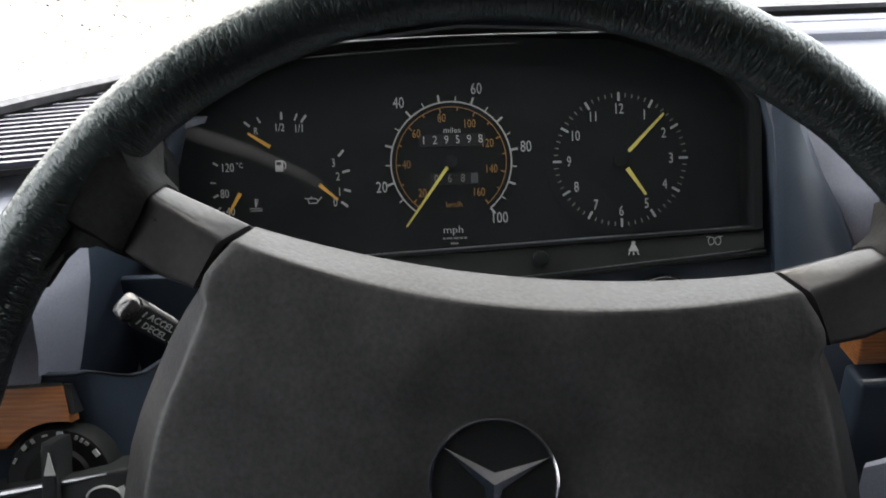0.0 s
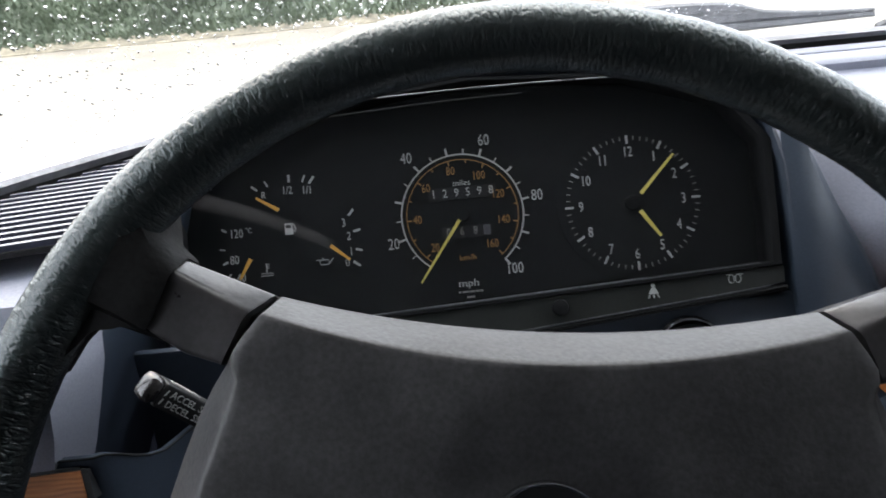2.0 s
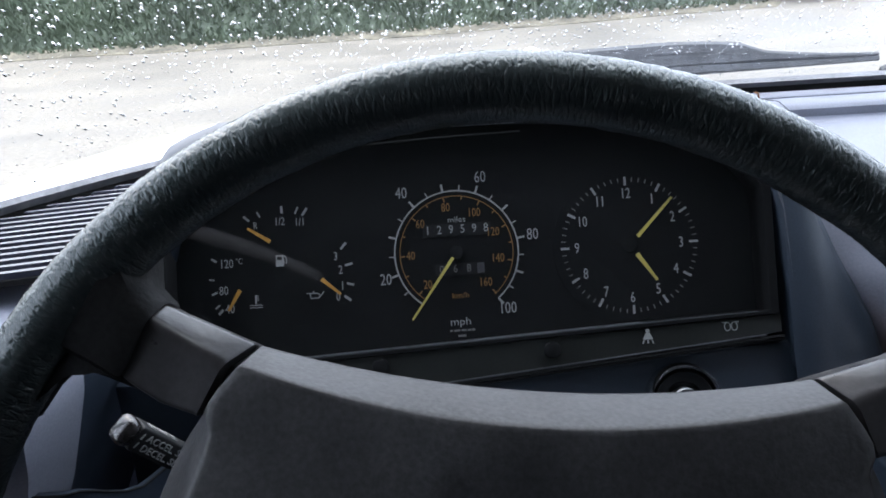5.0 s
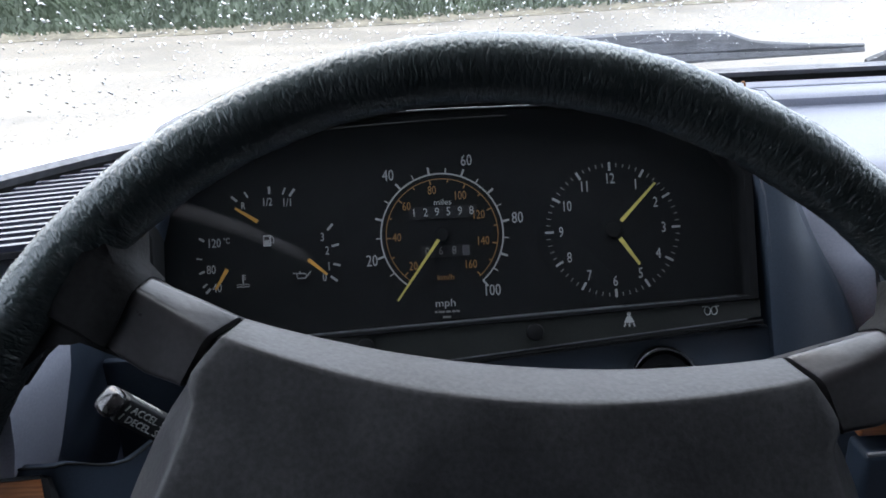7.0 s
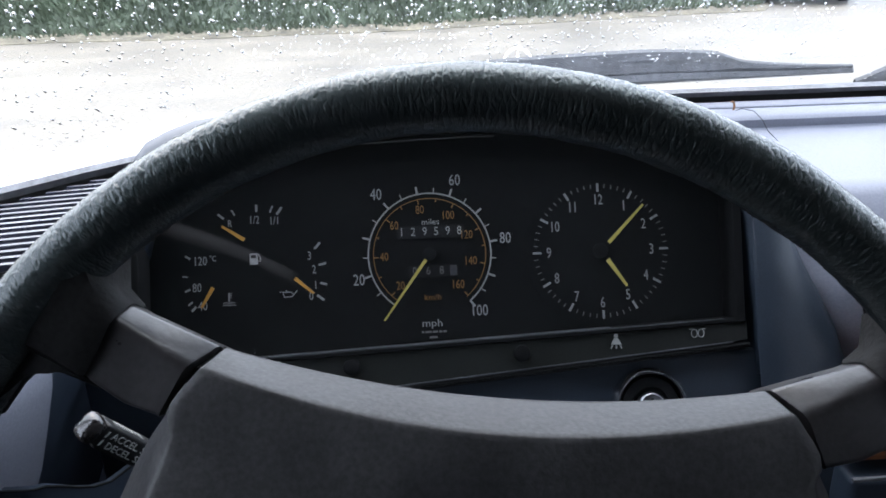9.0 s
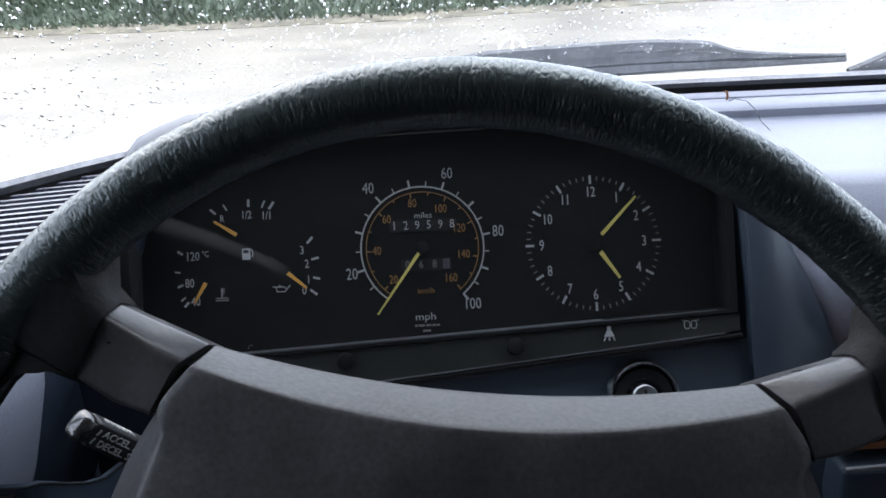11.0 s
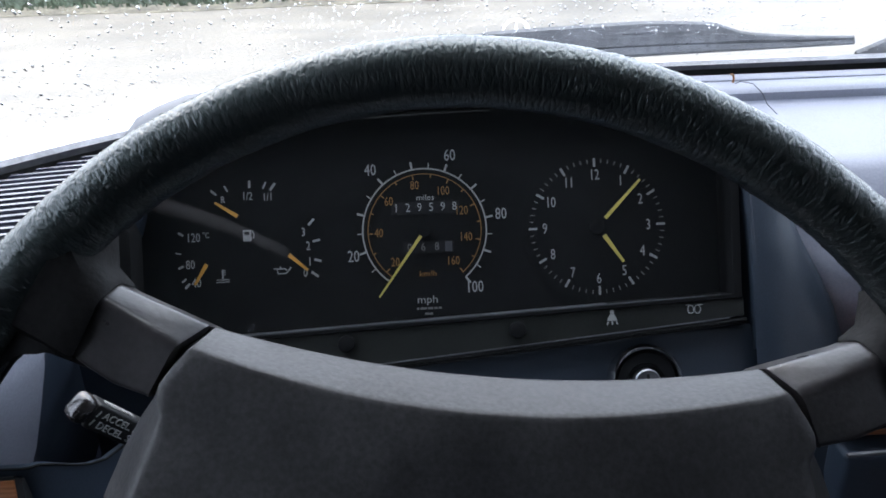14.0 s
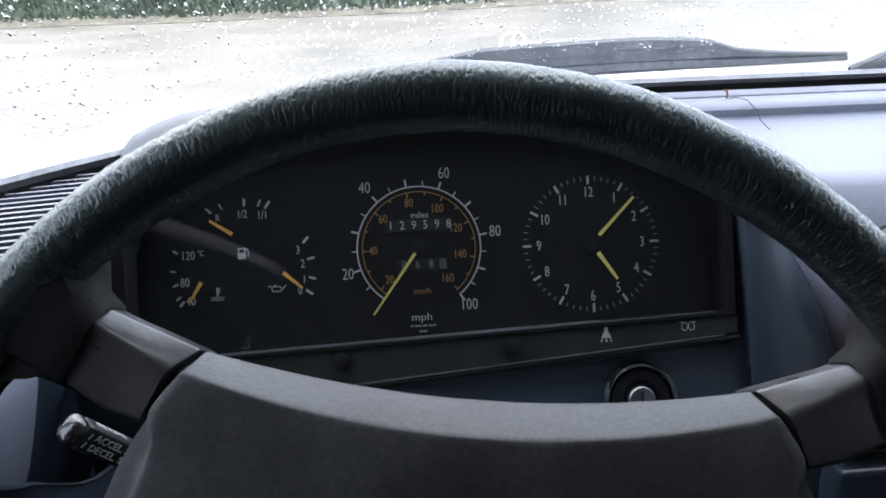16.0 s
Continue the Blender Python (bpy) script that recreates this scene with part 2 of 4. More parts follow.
def tube(points, radius, sides=10, bm=None, caps=True):
    """A round bar along points; radius is a number or one for each point."""
    bm = bm or bmesh.new()
    pts = [Vector(p) for p in points]
    rad = radius if hasattr(radius, "__len__") else [radius] * len(pts)
    rings, last = [], None
    for i, p in enumerate(pts):
        d = (pts[min(i + 1, len(pts) - 1)] - pts[max(i - 1, 0)]).normalized()
        side = last if last is not None else d.orthogonal()
        side = (side - d * side.dot(d)).normalized()
        last = side
        up = d.cross(side)
        rings.append([bm.verts.new(p + rad[i] * (math.cos(a) * side + math.sin(a) * up)) for a in (2 * math.pi * k / sides for k in range(sides))])
    for a, b in zip(rings, rings[1:]):
        for k in range(sides):
            bm.faces.new((a[k], a[(k + 1) % sides], b[(k + 1) % sides], b[k]))
    if caps:
        bm.faces.new(rings[0][::-1]), bm.faces.new(rings[-1])
    return bm


def lathe(profile, sides=48, bm=None):
    """Turns a profile of (radius, y) round the y axis; y runs ahead."""
    bm = bm or bmesh.new()
    rows = [[(r * math.cos(2 * math.pi * k / sides), y, r * math.sin(2 * math.pi * k / sides)) for k in range(sides)] for r, y in profile]
    return grid(rows, closed_u=True, bm=bm)


def slab(outline, y0, y1, bevel=0.0, seg=2, bm=None):
    """A flat shape of (x, z) points, from y0 (the driver's side) to y1."""
    own = bmesh.new()
    a = [own.verts.new((x, y0, z)) for x, z in outline]
    b = [own.verts.new((x, y1, z)) for x, z in outline]
    front = own.faces.new(a)
    own.faces.new(b[::-1])
    n = len(a)
    for i in range(n):
        own.faces.new((a[i], b[i], b[(i + 1) % n], a[(i + 1) % n]))
    if bevel:
        bmesh.ops.bevel(own, geom=list(front.edges), offset=bevel, segments=seg, profile=0.5, affect="EDGES")
    if bm is None:
        return own
    tmp = bpy.data.meshes.new("tmp")
    own.to_mesh(tmp)
    own.free()
    bm.from_mesh(tmp)
    bpy.data.meshes.remove(tmp)
    return bm


def disc(x, z, r, y0, y1, sides=32, bevel=0.0):
    return slab([(x + r * math.cos(2 * math.pi * k / sides), z + r * math.sin(2 * math.pi * k / sides)) for k in range(sides)], y0, y1, bevel)


def bar(x, z, w, h, turn, bm=None, y0=-0.0006, y1=0.0):
    """A printed stroke w wide and h long, its length turned clockwise from upright by turn degrees."""
    a = radians(turn)
    c, s = math.cos(a), math.sin(a)
    return slab([(x + u * c + v * s, z - u * s + v * c) for u, v in ((-w / 2, -h / 2), (w / 2, -h / 2), (w / 2, h / 2), (-w / 2, h / 2))], y0, y1, bm=bm)


def arc_band(x, z, r0, r1, a0, a1, y0=-0.0006, y1=0.0, steps=64):
    """A printed ring piece, from a0 to a1 degrees clockwise from the top."""
    aa = [radians(a0 + (a1 - a0) * k / steps) for k in range(steps + 1)]
    rows = [[(x + r * math.sin(a), y, z + r * math.cos(a)) for a in aa] for r, y in ((r0, y1), (r0, y0), (r1, y0), (r1, y1))]
    return grid(rows)


def lettering(body, size, mat, parent, x, y, z, label="", squeeze=0.86, name="lettering", m=None, bold=0.0):
    """Raised writing that faces the driver, centred at x, z."""
    cu = bpy.data.curves.new("tmp", "FONT")
    cu.body, cu.size, cu.align_x, cu.align_y, cu.extrude = body, size, "CENTER", "CENTER", 0.0002
    cu.resolution_u, cu.offset = 2, bold
    tmp = bpy.data.objects.new("tmp", cu)
    scene.collection.objects.link(tmp)
    me = bpy.data.meshes.new_from_object(tmp.evaluated_get(bpy.context.evaluated_depsgraph_get()))
    bpy.data.objects.remove(tmp)
    bpy.data.curves.remove(cu)
    me.materials.clear()
    me.materials.append(mat)
    me.name = name
    ob = new(name, me)
    ob.parent = parent
    ob.matrix_basis = (m or Matrix()) @ pose(x, y, z, 90, 0, 0) @ Matrix.Diagonal((squeeze, 1, 1, 1))
    return tagged(ob, label)


# ---- the car's shell ----
CX = 0.22  # the car's middle


def ease(f):
    f = min(1.0, max(0.0, f))
    return f * f * (3 - 2 * f)


def screen_y(x):
    """How far ahead the windscreen's foot lies."""
    u = abs(x - CX)
    return 0.227 - 1.5 * min(u, 0.62) ** 3.6 - 0.9 * max(0.0, u - 0.62) - 0.022 * ease((-0.22 - x) / 0.08)


FOOT_Z, RAKE = 0.9735, radians(45)


def on_screen(x, s, lift=0.0):
    """A point of the windscreen, s metres up from its foot."""
    n = Vector((0, math.sin(RAKE), math.cos(RAKE)))
    return Vector((x, screen_y(x) * (1 - 0.3 * s) - s * math.cos(RAKE), FOOT_Z + s * math.sin(RAKE))) + lift * n


def build_windscreen():
    w = thing("window_1", "raked windscreen glass speckled with raindrops", "windscreen", kind="structure")
    xs = [CX - 0.80 + 1.60 * k / 44 for k in range(45)]
    pane = part("pane", grid([[on_screen(x, 0.57 * j / 10 - 0.01) for x in xs] for j in range(11)]), GLASS, w, "clear glass pane", toward=(0, -0.5, -1))
    pane.visible_shadow = False
    part("outer_seal", grid([[on_screen(x, s0, l) for x in xs] for s0, l in ((-0.004, -0.0005), (-0.004, 0.005), (0.002, 0.005), (0.003, -0.0005))], closed_v=True), SEAL, w, "wet grey rubber edge")
    gap = grid([[(x, screen_y(x) + dy, z) for x in xs] for dy, z in ((0.007, 0.9715), (0.005, 0.9695), (0.004, 0.965), (0.003, 0.935), (-0.012, 0.93))])
    part("rubber_seal", gap, RUBBER, w, "black rubber seal at the foot of the glass")
    return w


def build_shell():
    """Unseen roof, doors, rear and floor that close the cabin and keep light out."""
    # ceiling reaches forward and the rear is closed, to darken the hub pad
    tagged(mesh_ob("ceiling", box(CX - 0.70, CX + 0.70, -1.95, -0.135, 1.352, 1.385, 0.012), HEADLINER), "unseen grey headliner, reaching forward to cut the light", "ceiling", kind="structure")
    tagged(mesh_ob("floor", box(CX - 0.82, CX + 0.82, -1.95, 0.35, 0.22, 0.25), CARPET), "dark blue carpeted cabin floor", "floor", kind="structure")
    for name, x0, x1, lean in (("wall_west", CX - 0.85, CX - 0.82, 0.16), ("wall_east", CX + 0.82, CX + 0.85, -0.16)):
        shut = -0.44 if lean > 0 else -0.42
        bm = box(x0, x1, -1.95, 0.27, 0.22, 0.90, 0.004)
        # added panels close most of each side window, leaving a slot for fill light
        for y0, y1, z0, z1 in ((-1.95, -1.22, 0.9, 1.37), (-1.22, -1.04, 1.30, 1.37), (-1.04, shut, 0.9, 1.37)):
            l0, l1 = lean * (z0 - 0.9) / 0.47, lean * (z1 - 0.9) / 0.47
            grid([[(x0 + l0, y0, z0), (x0 + l1, y0, z1), (x1 + l1, y0, z1), (x1 + l0, y0, z0)], [(x0 + l0, y1, z0), (x0 + l1, y1, z1), (x1 + l1, y1, z1), (x1 + l0, y1, z0)]], closed_u=True, bm=bm)
        tube([(x0 + lean * 0.05, -0.06, 0.88), (x0 + lean, -0.22, 1.37)], 0.028, 8, bm)
        tagged(mesh_ob(name, bm, NAVY), "unseen blue door panels, closed above to keep light out", "wall", kind="structure")
    tagged(mesh_ob("wall_south", box(CX - 0.85, CX + 0.85, -1.98, -1.95, 0.22, 1.37), CARPET), "unseen dark wall where the rear window would be", "wall", kind="structure")
    tagged(mesh_ob("wall_north", box(CX - 0.82, CX + 0.82, 0.24, 0.27, 0.22, 0.88), CARPET), "dark bulkhead below the windscreen", "wall", kind="structure")


def hood_z(x, y):
    u = (x - CX) / 0.78
    t = max(0.0, y - 0.34)
    crest = 0.937 - 0.02 * max(0.0, y - 0.3) - 0.15 * t ** 1.3 / (1 + 0.12 * t)
    return crest - 0.02 * abs(u) ** 2 - 0.25 * max(0.0, abs(u) - 0.84) ** 1.4


def build_hood():
    h = thing("bonnet", "white car bonnet, wet from the rain", "bonnet")
    xs = [CX - 0.9 + 1.8 * k / 40 for k in range(41)]
    ys = [0.29 + 1.42 * k / 30 for k in range(31)]
    panel = part("panel", solid(grid([[(x, y - 0.16 * ((x - CX) / 0.8) ** 2, hood_z(x, y - 0.16 * ((x - CX) / 0.8) ** 2)) for x in xs] for y in ys]), 0.02), PAINT, h)
    for sx in (-1, 1):
        fx = CX + sx * 0.9
        rows = []
        for k in range(16):
            y = 0.02 + 1.56 * k / 15
            zt = hood_z(fx, max(0.29, y)) - 0.012
            rows.append([(fx, y, zt), (fx + sx * 0.02, y, zt - 0.06), (fx + sx * 0.03, y, 0.55), (fx + sx * 0.01, y, 0.25)])
        part("wing", solid(grid(rows), 0.015), PAINT, h, "white front wing")
    nose = [[(CX + 0.9 * f, 1.71 - 0.16 * f * f * 1.265, z) for f in (-1 + 2 * k / 20 for k in range(21))] for z in (hood_z(CX, 1.7) - 0.02, 0.6, 0.45, 0.28)]
    part("nose", solid(grid(nose), 0.02), PAINT, h, "white front panel")
    grille = bmesh.new()
    for k in range(9):
        box(CX - 0.30 + k * 0.067, CX - 0.25 + k * 0.067, 0.262, 0.29, 0.935, 0.942, 0.002, bm=grille)
    part("cowl_slots", grille, BLACK, h, "black air slots")
    orn = thing("hood_ornament", "chrome ring ornament standing on the bonnet", "ornament", pose(0.135, 1.55, hood_z(0.135, 1.55) - 0.003))
    part("foot", lathe_z([(0.0, 0.0), (0.02, 0.0), (0.018, 0.008), (0.007, 0.014), (0.005, 0.045), (0, 0.046)], 24), CHROME, orn)
    ring = grid([[((0.033 + 0.0035 * math.cos(b)) * math.cos(a), 0.0035 * math.sin(b), 0.077 + (0.033 + 0.0035 * math.cos(b)) * math.sin(a)) for b in (2 * math.pi * j / 8 for j in range(8))] for a in (2 * math.pi * i / 40 for i in range(40))], closed_u=True, closed_v=True)
    part("ring", ring, CHROME, orn)
    part("star", three_arms(0.0315, 0.0062, 0.004), CHROME, orn, m=pose(0, 0, 0.077))


def lathe_z(profile, sides=32):
    rows = [[(r * math.cos(2 * math.pi * k / sides), r * math.sin(2 * math.pi * k / sides), z) for k in range(sides)] for r, z in profile]
    return grid(rows, closed_u=True)


def three_arms(r, w, h):
    """A plain three-armed shape with ridged arms, flat in x and z, facing -y."""
    bm = bmesh.new()
    mid_f, mid_b = bm.verts.new((0, -h, 0)), bm.verts.new((0, 0, 0))
    tips, notch = [], []
    for k in range(3):
        a = radians(90 + 120 * k)
        b = a + radians(60)
        tips.append(bm.verts.new((r * math.cos(a), 0, r * math.sin(a))))
        notch.append(bm.verts.new((w * math.cos(b), 0, w * math.sin(b))))
    for k in range(3):
        bm.faces.new((mid_f, tips[k], notch[k]))
        bm.faces.new((mid_f, notch[k], tips[(k + 1) % 3]))
        bm.faces.new((mid_b, notch[k], tips[k]))
        bm.faces.new((mid_b, tips[(k + 1) % 3], notch[k]))
    return bm


def build_wiper(name_label, x0, x1, s0, s1, hump, start=0.4, step=0.68):
    """A parked wiper on the outside of the glass from x0 to x1."""
    w = thing("windscreen_wiper", name_label, "wiper", group="windscreen wipers")
    n = 40
    def at(k, lift, ds=0.0):
        f = k / n
        slim = 1 - 0.5 * ease((f - 0.5) / 0.5)
        return on_screen(x0 + (x1 - x0) * f, s0 + (s1 - s0) * f + ds * slim, lift * slim)
    blade = grid([[at(k, 0.001, -0.002), at(k, 0.001, 0.002), at(k, 0.007, 0.004), at(k, 0.007, -0.003)] for k in range(n + 1)], closed_u=True)
    part("rubber_blade", blade, MID_GREY, w, "black rubber blade")
    bow = []
    for k in range(n + 1):
        f = k / n
        hh = hump * (start + (1 - start) * min(1.0, f / 0.18)) * (1 - 0.5 * ease((f - step) / 0.08) - 0.48 * max(0.0, f - step - 0.04) / (0.96 - step))
        gap = 0.0015 * ease((f - step + 0.02) / 0.1)
        bow.append([at(k, 0.0075 + gap, 0.0), at(k, 0.008 + gap, 0.005 + gap), at(k, 0.010 + 0.6 * hh, 0.006 + 0.5 * hh), at(k, 0.014 + 0.6 * hh, 0.005 + 0.5 * hh), at(k, 0.012 + gap, 0.0)])
    part("spring_frame", grid(bow, closed_u=True), MID_GREY, w, "wet dark grey spring frame")
    if not start:
        return
    arm = [at(n * 0.56, 0.018, 0.011), at(n * 0.38, 0.020, 0.006), at(n * 0.2, 0.02, 0.0), at(0, 0.016, -0.006)]
    part("arm", tube(arm, [0.0035, 0.004, 0.005, 0.005], 8), MID_GREY, w, "black wiper arm")


def build_drops():
    """Raindrops on the outside of the glass."""
    rng = random.Random(5)
    verts, faces = [], []
    for _ in range(21000):
        x, s = rng.uniform(CX - 0.64, CX + 0.62), rng.uniform(0.012, 0.44) ** 1.0
        r = 0.00032 + 0.0008 * rng.random() ** 2.6
        if s < 0.05:
            r *= 0.7
        c = on_screen(x, s, 0.0012)
        ex = Vector((1, 0, 0))
        ey = (on_screen(x, s + 0.01) - on_screen(x, s)).normalized()
        ez = Vector((0, math.sin(RAKE), math.cos(RAKE)))
        k0 = len(verts)
        long = rng.uniform(1.0, 1.9)
        for ring, (rr, hh) in enumerate(((1.0, 0.0), (0.86, 0.42), (0.5, 0.72))):
            for k in range(7):
                a = 2 * math.pi * k / 7 + ring * 0.3
                wob = 1 + 0.18 * math.sin(2 * a + k0)
                verts.append(c + r * wob * rr * (math.cos(a) * ex + long * math.sin(a) * ey) + r * hh * ez)
        verts.append(c + r * 0.8 * ez)
        for ring in range(2):
            for k in range(7):
                faces.append((k0 + ring * 7 + k, k0 + ring * 7 + (k + 1) % 7, k0 + ring * 7 + 7 + (k + 1) % 7, k0 + ring * 7 + 7 + k))
        for k in range(7):
            faces.append((k0 + 14 + k, k0 + 14 + (k + 1) % 7, k0 + 21))
        faces.append(tuple(k0 + k for k in range(6, -1, -1)))
    me = bpy.data.meshes.new("raindrops")
    me.from_pydata([tuple(v) for v in verts], [], faces)
    for p in me.polygons:
        p.use_smooth = True
    me.materials.append(WATER)
    ob = tagged(new("raindrops", me), "many small clear raindrops on the windscreen", "raindrops", kind="stuff")
    ob.visible_shadow = False


# ---- the dashboard ----
def dash_profile(x):
    """Top and face of the dashboard at x, from the glass down to the knees, as (y, z)."""
    back = screen_y(x) - 0.008
    left = ease((-0.284 - x) / 0.022)
    face = -0.004 - 0.160 * left - 0.026 * ease((x - 0.11) / 0.05)
    top = 0.958 + 0.003 * left
    drop = [(back, top - 0.006), (back - 0.001, top + 0.0085), (back - 0.004, top + 0.0100), (back - 0.014, top + 0.0085), (back - 0.0155, top + 0.0075), (back - 0.0165, top + 0.0035), (back - 0.0205, top + 0.0035), (back - 0.0215, top + 0.0075), (back - 0.024, top + 0.0082), (back - 0.046, top + 0.0080), (back - 0.050, top + 0.0060), (back - 0.052, top + 0.0040), (back - 0.0515, top - 0.0022), (back - 0.056, top - 0.0036), (back - 0.072, top - 0.0040)]
    # the driver's end lies flat under the demister grille
    drop = [(y, z - 1.2 * left * max(0.0, z - top)) for y, z in drop]
    n = 8
    y1 = min(face + 0.045 - 0.033 * left, back - 0.10)
    for k in range(1, n + 1):
        f = k / n
        drop.append((back - 0.072 + (y1 - back + 0.072) * f, top - 0.0040 - 0.0030 * f * f))
    z1 = drop[-1][1]
    for k in range(1, 9):
        f = k / 8
        drop.append((y1 - (y1 - face) * f, z1 - (0.058 - 0.016 * left) * f ** 1.25))
    for k in range(1, 11):
        drop.append((face + (0.003 + 0.019 * left) * min(1.0, k / 2), drop[-1][1] - 0.03))
    return drop


def round_vent(name, label, x, y, z, r, tilt=-12, turn=0):
    """A round swivelling air vent: collar, ring and slats."""
    v = thing(name, label, "air vent", pose(x, y, z, tilt, 0, turn), group="round air vents")
    part("collar", lathe([(r * 0.70, 0.025), (r * 0.72, -0.003), (r * 0.75, -0.009), (r * 0.78, -0.006), (r * 0.80, 0.004), (r * 0.80, 0.03)], 56), RUBBER, v, "black plastic collar")
    part("bright_ring", lathe([(r * 0.77, -0.006), (r * 0.775, -0.0098), (r * 0.80, -0.0092), (r * 0.82, -0.004), (r * 0.82, 0.004)], 56), STEEL, v, "thin bright ring")
    ball = part("ball", lathe([(0.0, 0.016), (r * 0.4, 0.015), (r * 0.62, 0.008), (r * 0.71, 0.003)], 40), BLACK, v, "black ball")
    for k in (-2, -1, 0, 1, 2):
        zz = k * r * 0.25
        half = math.sqrt(max(0.0, (0.68 * r) ** 2 - zz * zz))
        part("slat", box(-half, half, -0.004, 0.010, zz - 0.0014, zz + 0.0014, 0.0006, 1), BLACK, ball)
    part("thumb_wheel", box(-0.004, 0.004, -0.009, 0.004, -0.006, 0.006, 0.0015), BLACK, v)
    return v


def build_dashboard():
    d = thing("dashboard", "blue padded dashboard with a ribbed demister grille", "dashboard")
    left_xs = [-0.60 + 0.316 * k / 90 for k in range(91)]
    right_xs = [0.102 + 0.798 * k / 60 for k in range(61)]
    def leaning(x):
        """The corner beside the column leans outwards towards the knees."""
        return [(x + 0.43 * (min(z, 0.905) - 0.905) * ease((x + 0.37) / 0.05), y, z) for y, z in dash_profile(x)]
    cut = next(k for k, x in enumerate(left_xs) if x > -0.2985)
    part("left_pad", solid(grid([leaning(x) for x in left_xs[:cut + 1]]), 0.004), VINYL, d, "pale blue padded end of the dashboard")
    # the same pad turning away, with its shade put into a navy colour
    part("inner_return", solid(grid([leaning(x) for x in left_xs[cut:]]), 0.004), NAVY, d, "return beside the column, its shade put in as navy")
    part("right_pad", solid(grid([[(x, y, z) for y, z in dash_profile(x)] for x in right_xs]), 0.004), VINYL, d, "pale blue padded top and face")
    top_xs = [-0.284 + 0.386 * k / 40 for k in range(41)]
    part("top_shelf", solid(grid([[(x, y, z) for y, z in dash_profile(x)[:17]] for x in top_xs]), 0.004), VINYL, d, "pale blue shelf behind the instruments")
    # a dark bead added to put shade into the groove
    groove = [(x, screen_y(x) - 0.0265, 0.9628) for x in right_xs]
    part("groove_shade", tube(groove, 0.0017, 8), RUBBER, d, "dark strip standing for the shade in the groove")
    # straight ribs over the demister, cut off by the curve of the glass
    def rib_y(x, k):
        return -0.118 + 0.0095 * k + 0.2 * (x + 0.34)
    tray_xs = [-0.56 + 0.262 * k / 40 for k in range(41)]
    tray = part("grille", solid(grid([[(x, rib_y(x, -0.6) + (screen_y(x) - 0.009 - rib_y(x, -0.6)) * j / 6, 0.9655) for x in tray_xs] for j in range(7)]), 0.003), RUBBER, d, "dark plastic tray under the ribs")
    for k in range(22):
        run = [x for x in (-0.56 + 0.262 * i / 131 for i in range(132)) if rib_y(x, k) < screen_y(x) - 0.0115]
        if len(run) < 8:
            continue
        rows = []
        for x in (run[0], run[0] + 0.0008, run[-1] - 0.0008, run[-1]):
            y, low = rib_y(x, k), 0.0012 * (x in (run[0], run[-1]))
            rows.append([(x, y, 0.9655), (x, y - 0.0006, 0.9715 - low), (x, y - 0.0036, 0.9715 - low), (x, y - 0.0040, 0.9655)])
        bm = grid(rows, closed_u=True)
        bm.verts.ensure_lookup_table()
        bm.faces.new([bm.verts[q] for q in range(4)]), bm.faces.new([bm.verts[len(bm.verts) - 1 - q] for q in range(4)])
        part("slat", bm, RIB, tray)
    # lower panel from the door to the middle, stepping forward beside the column
    def knee(x):
        return -0.052 - 0.033 * ease((-0.17 - x) / 0.05) - 0.066 * ease((-0.264 - x) / 0.042)
    xs = [-0.52 + 0.28 * k / 70 for k in range(70)] + [-0.24 + 1.14 * k / 50 for k in range(51)]
    def panel_top(x):
        return 0.8648 - 0.0240 * ease((x + 0.302) / 0.020)
    rows = [[(x, knee(x) + 0.008 - 0.012 * k / 12, panel_top(x) + (0.554 - panel_top(x)) * k / 12) for x in xs] for k in range(13)]
    part("lower_panel", solid(grid(rows), 0.004), NAVY, d, "dark blue lower panel")
    rim_line = [(x, knee(x) + 0.0072, panel_top(x) + 0.0006) for x in xs[:71]]
    part("panel_seam", tube(rim_line, 0.0007, 8), MATTE, d, "dark seam above the lower panel")
    # added filler for the gap behind the lever, trimmed to the camera's view
    part("column_backing", box(-0.302, -0.228, -0.078, -0.072, 0.80, 0.886, 0.002, 2), NAVY, d, "dark blue filler panel behind the column")
    lip = [[(x, -0.004 - 0.088 * math.sin(math.pi * k / 8) ** 0.6 * ease((x - 0.158) / 0.03), 0.880 - 0.026 * k / 8) for k in range(9)] for x in (0.156 + 0.70 * i / 40 for i in range(41))]
    part("padded_lip", grid(lip), NAVY, d, "dark blue padded lip over the wood")
    return d


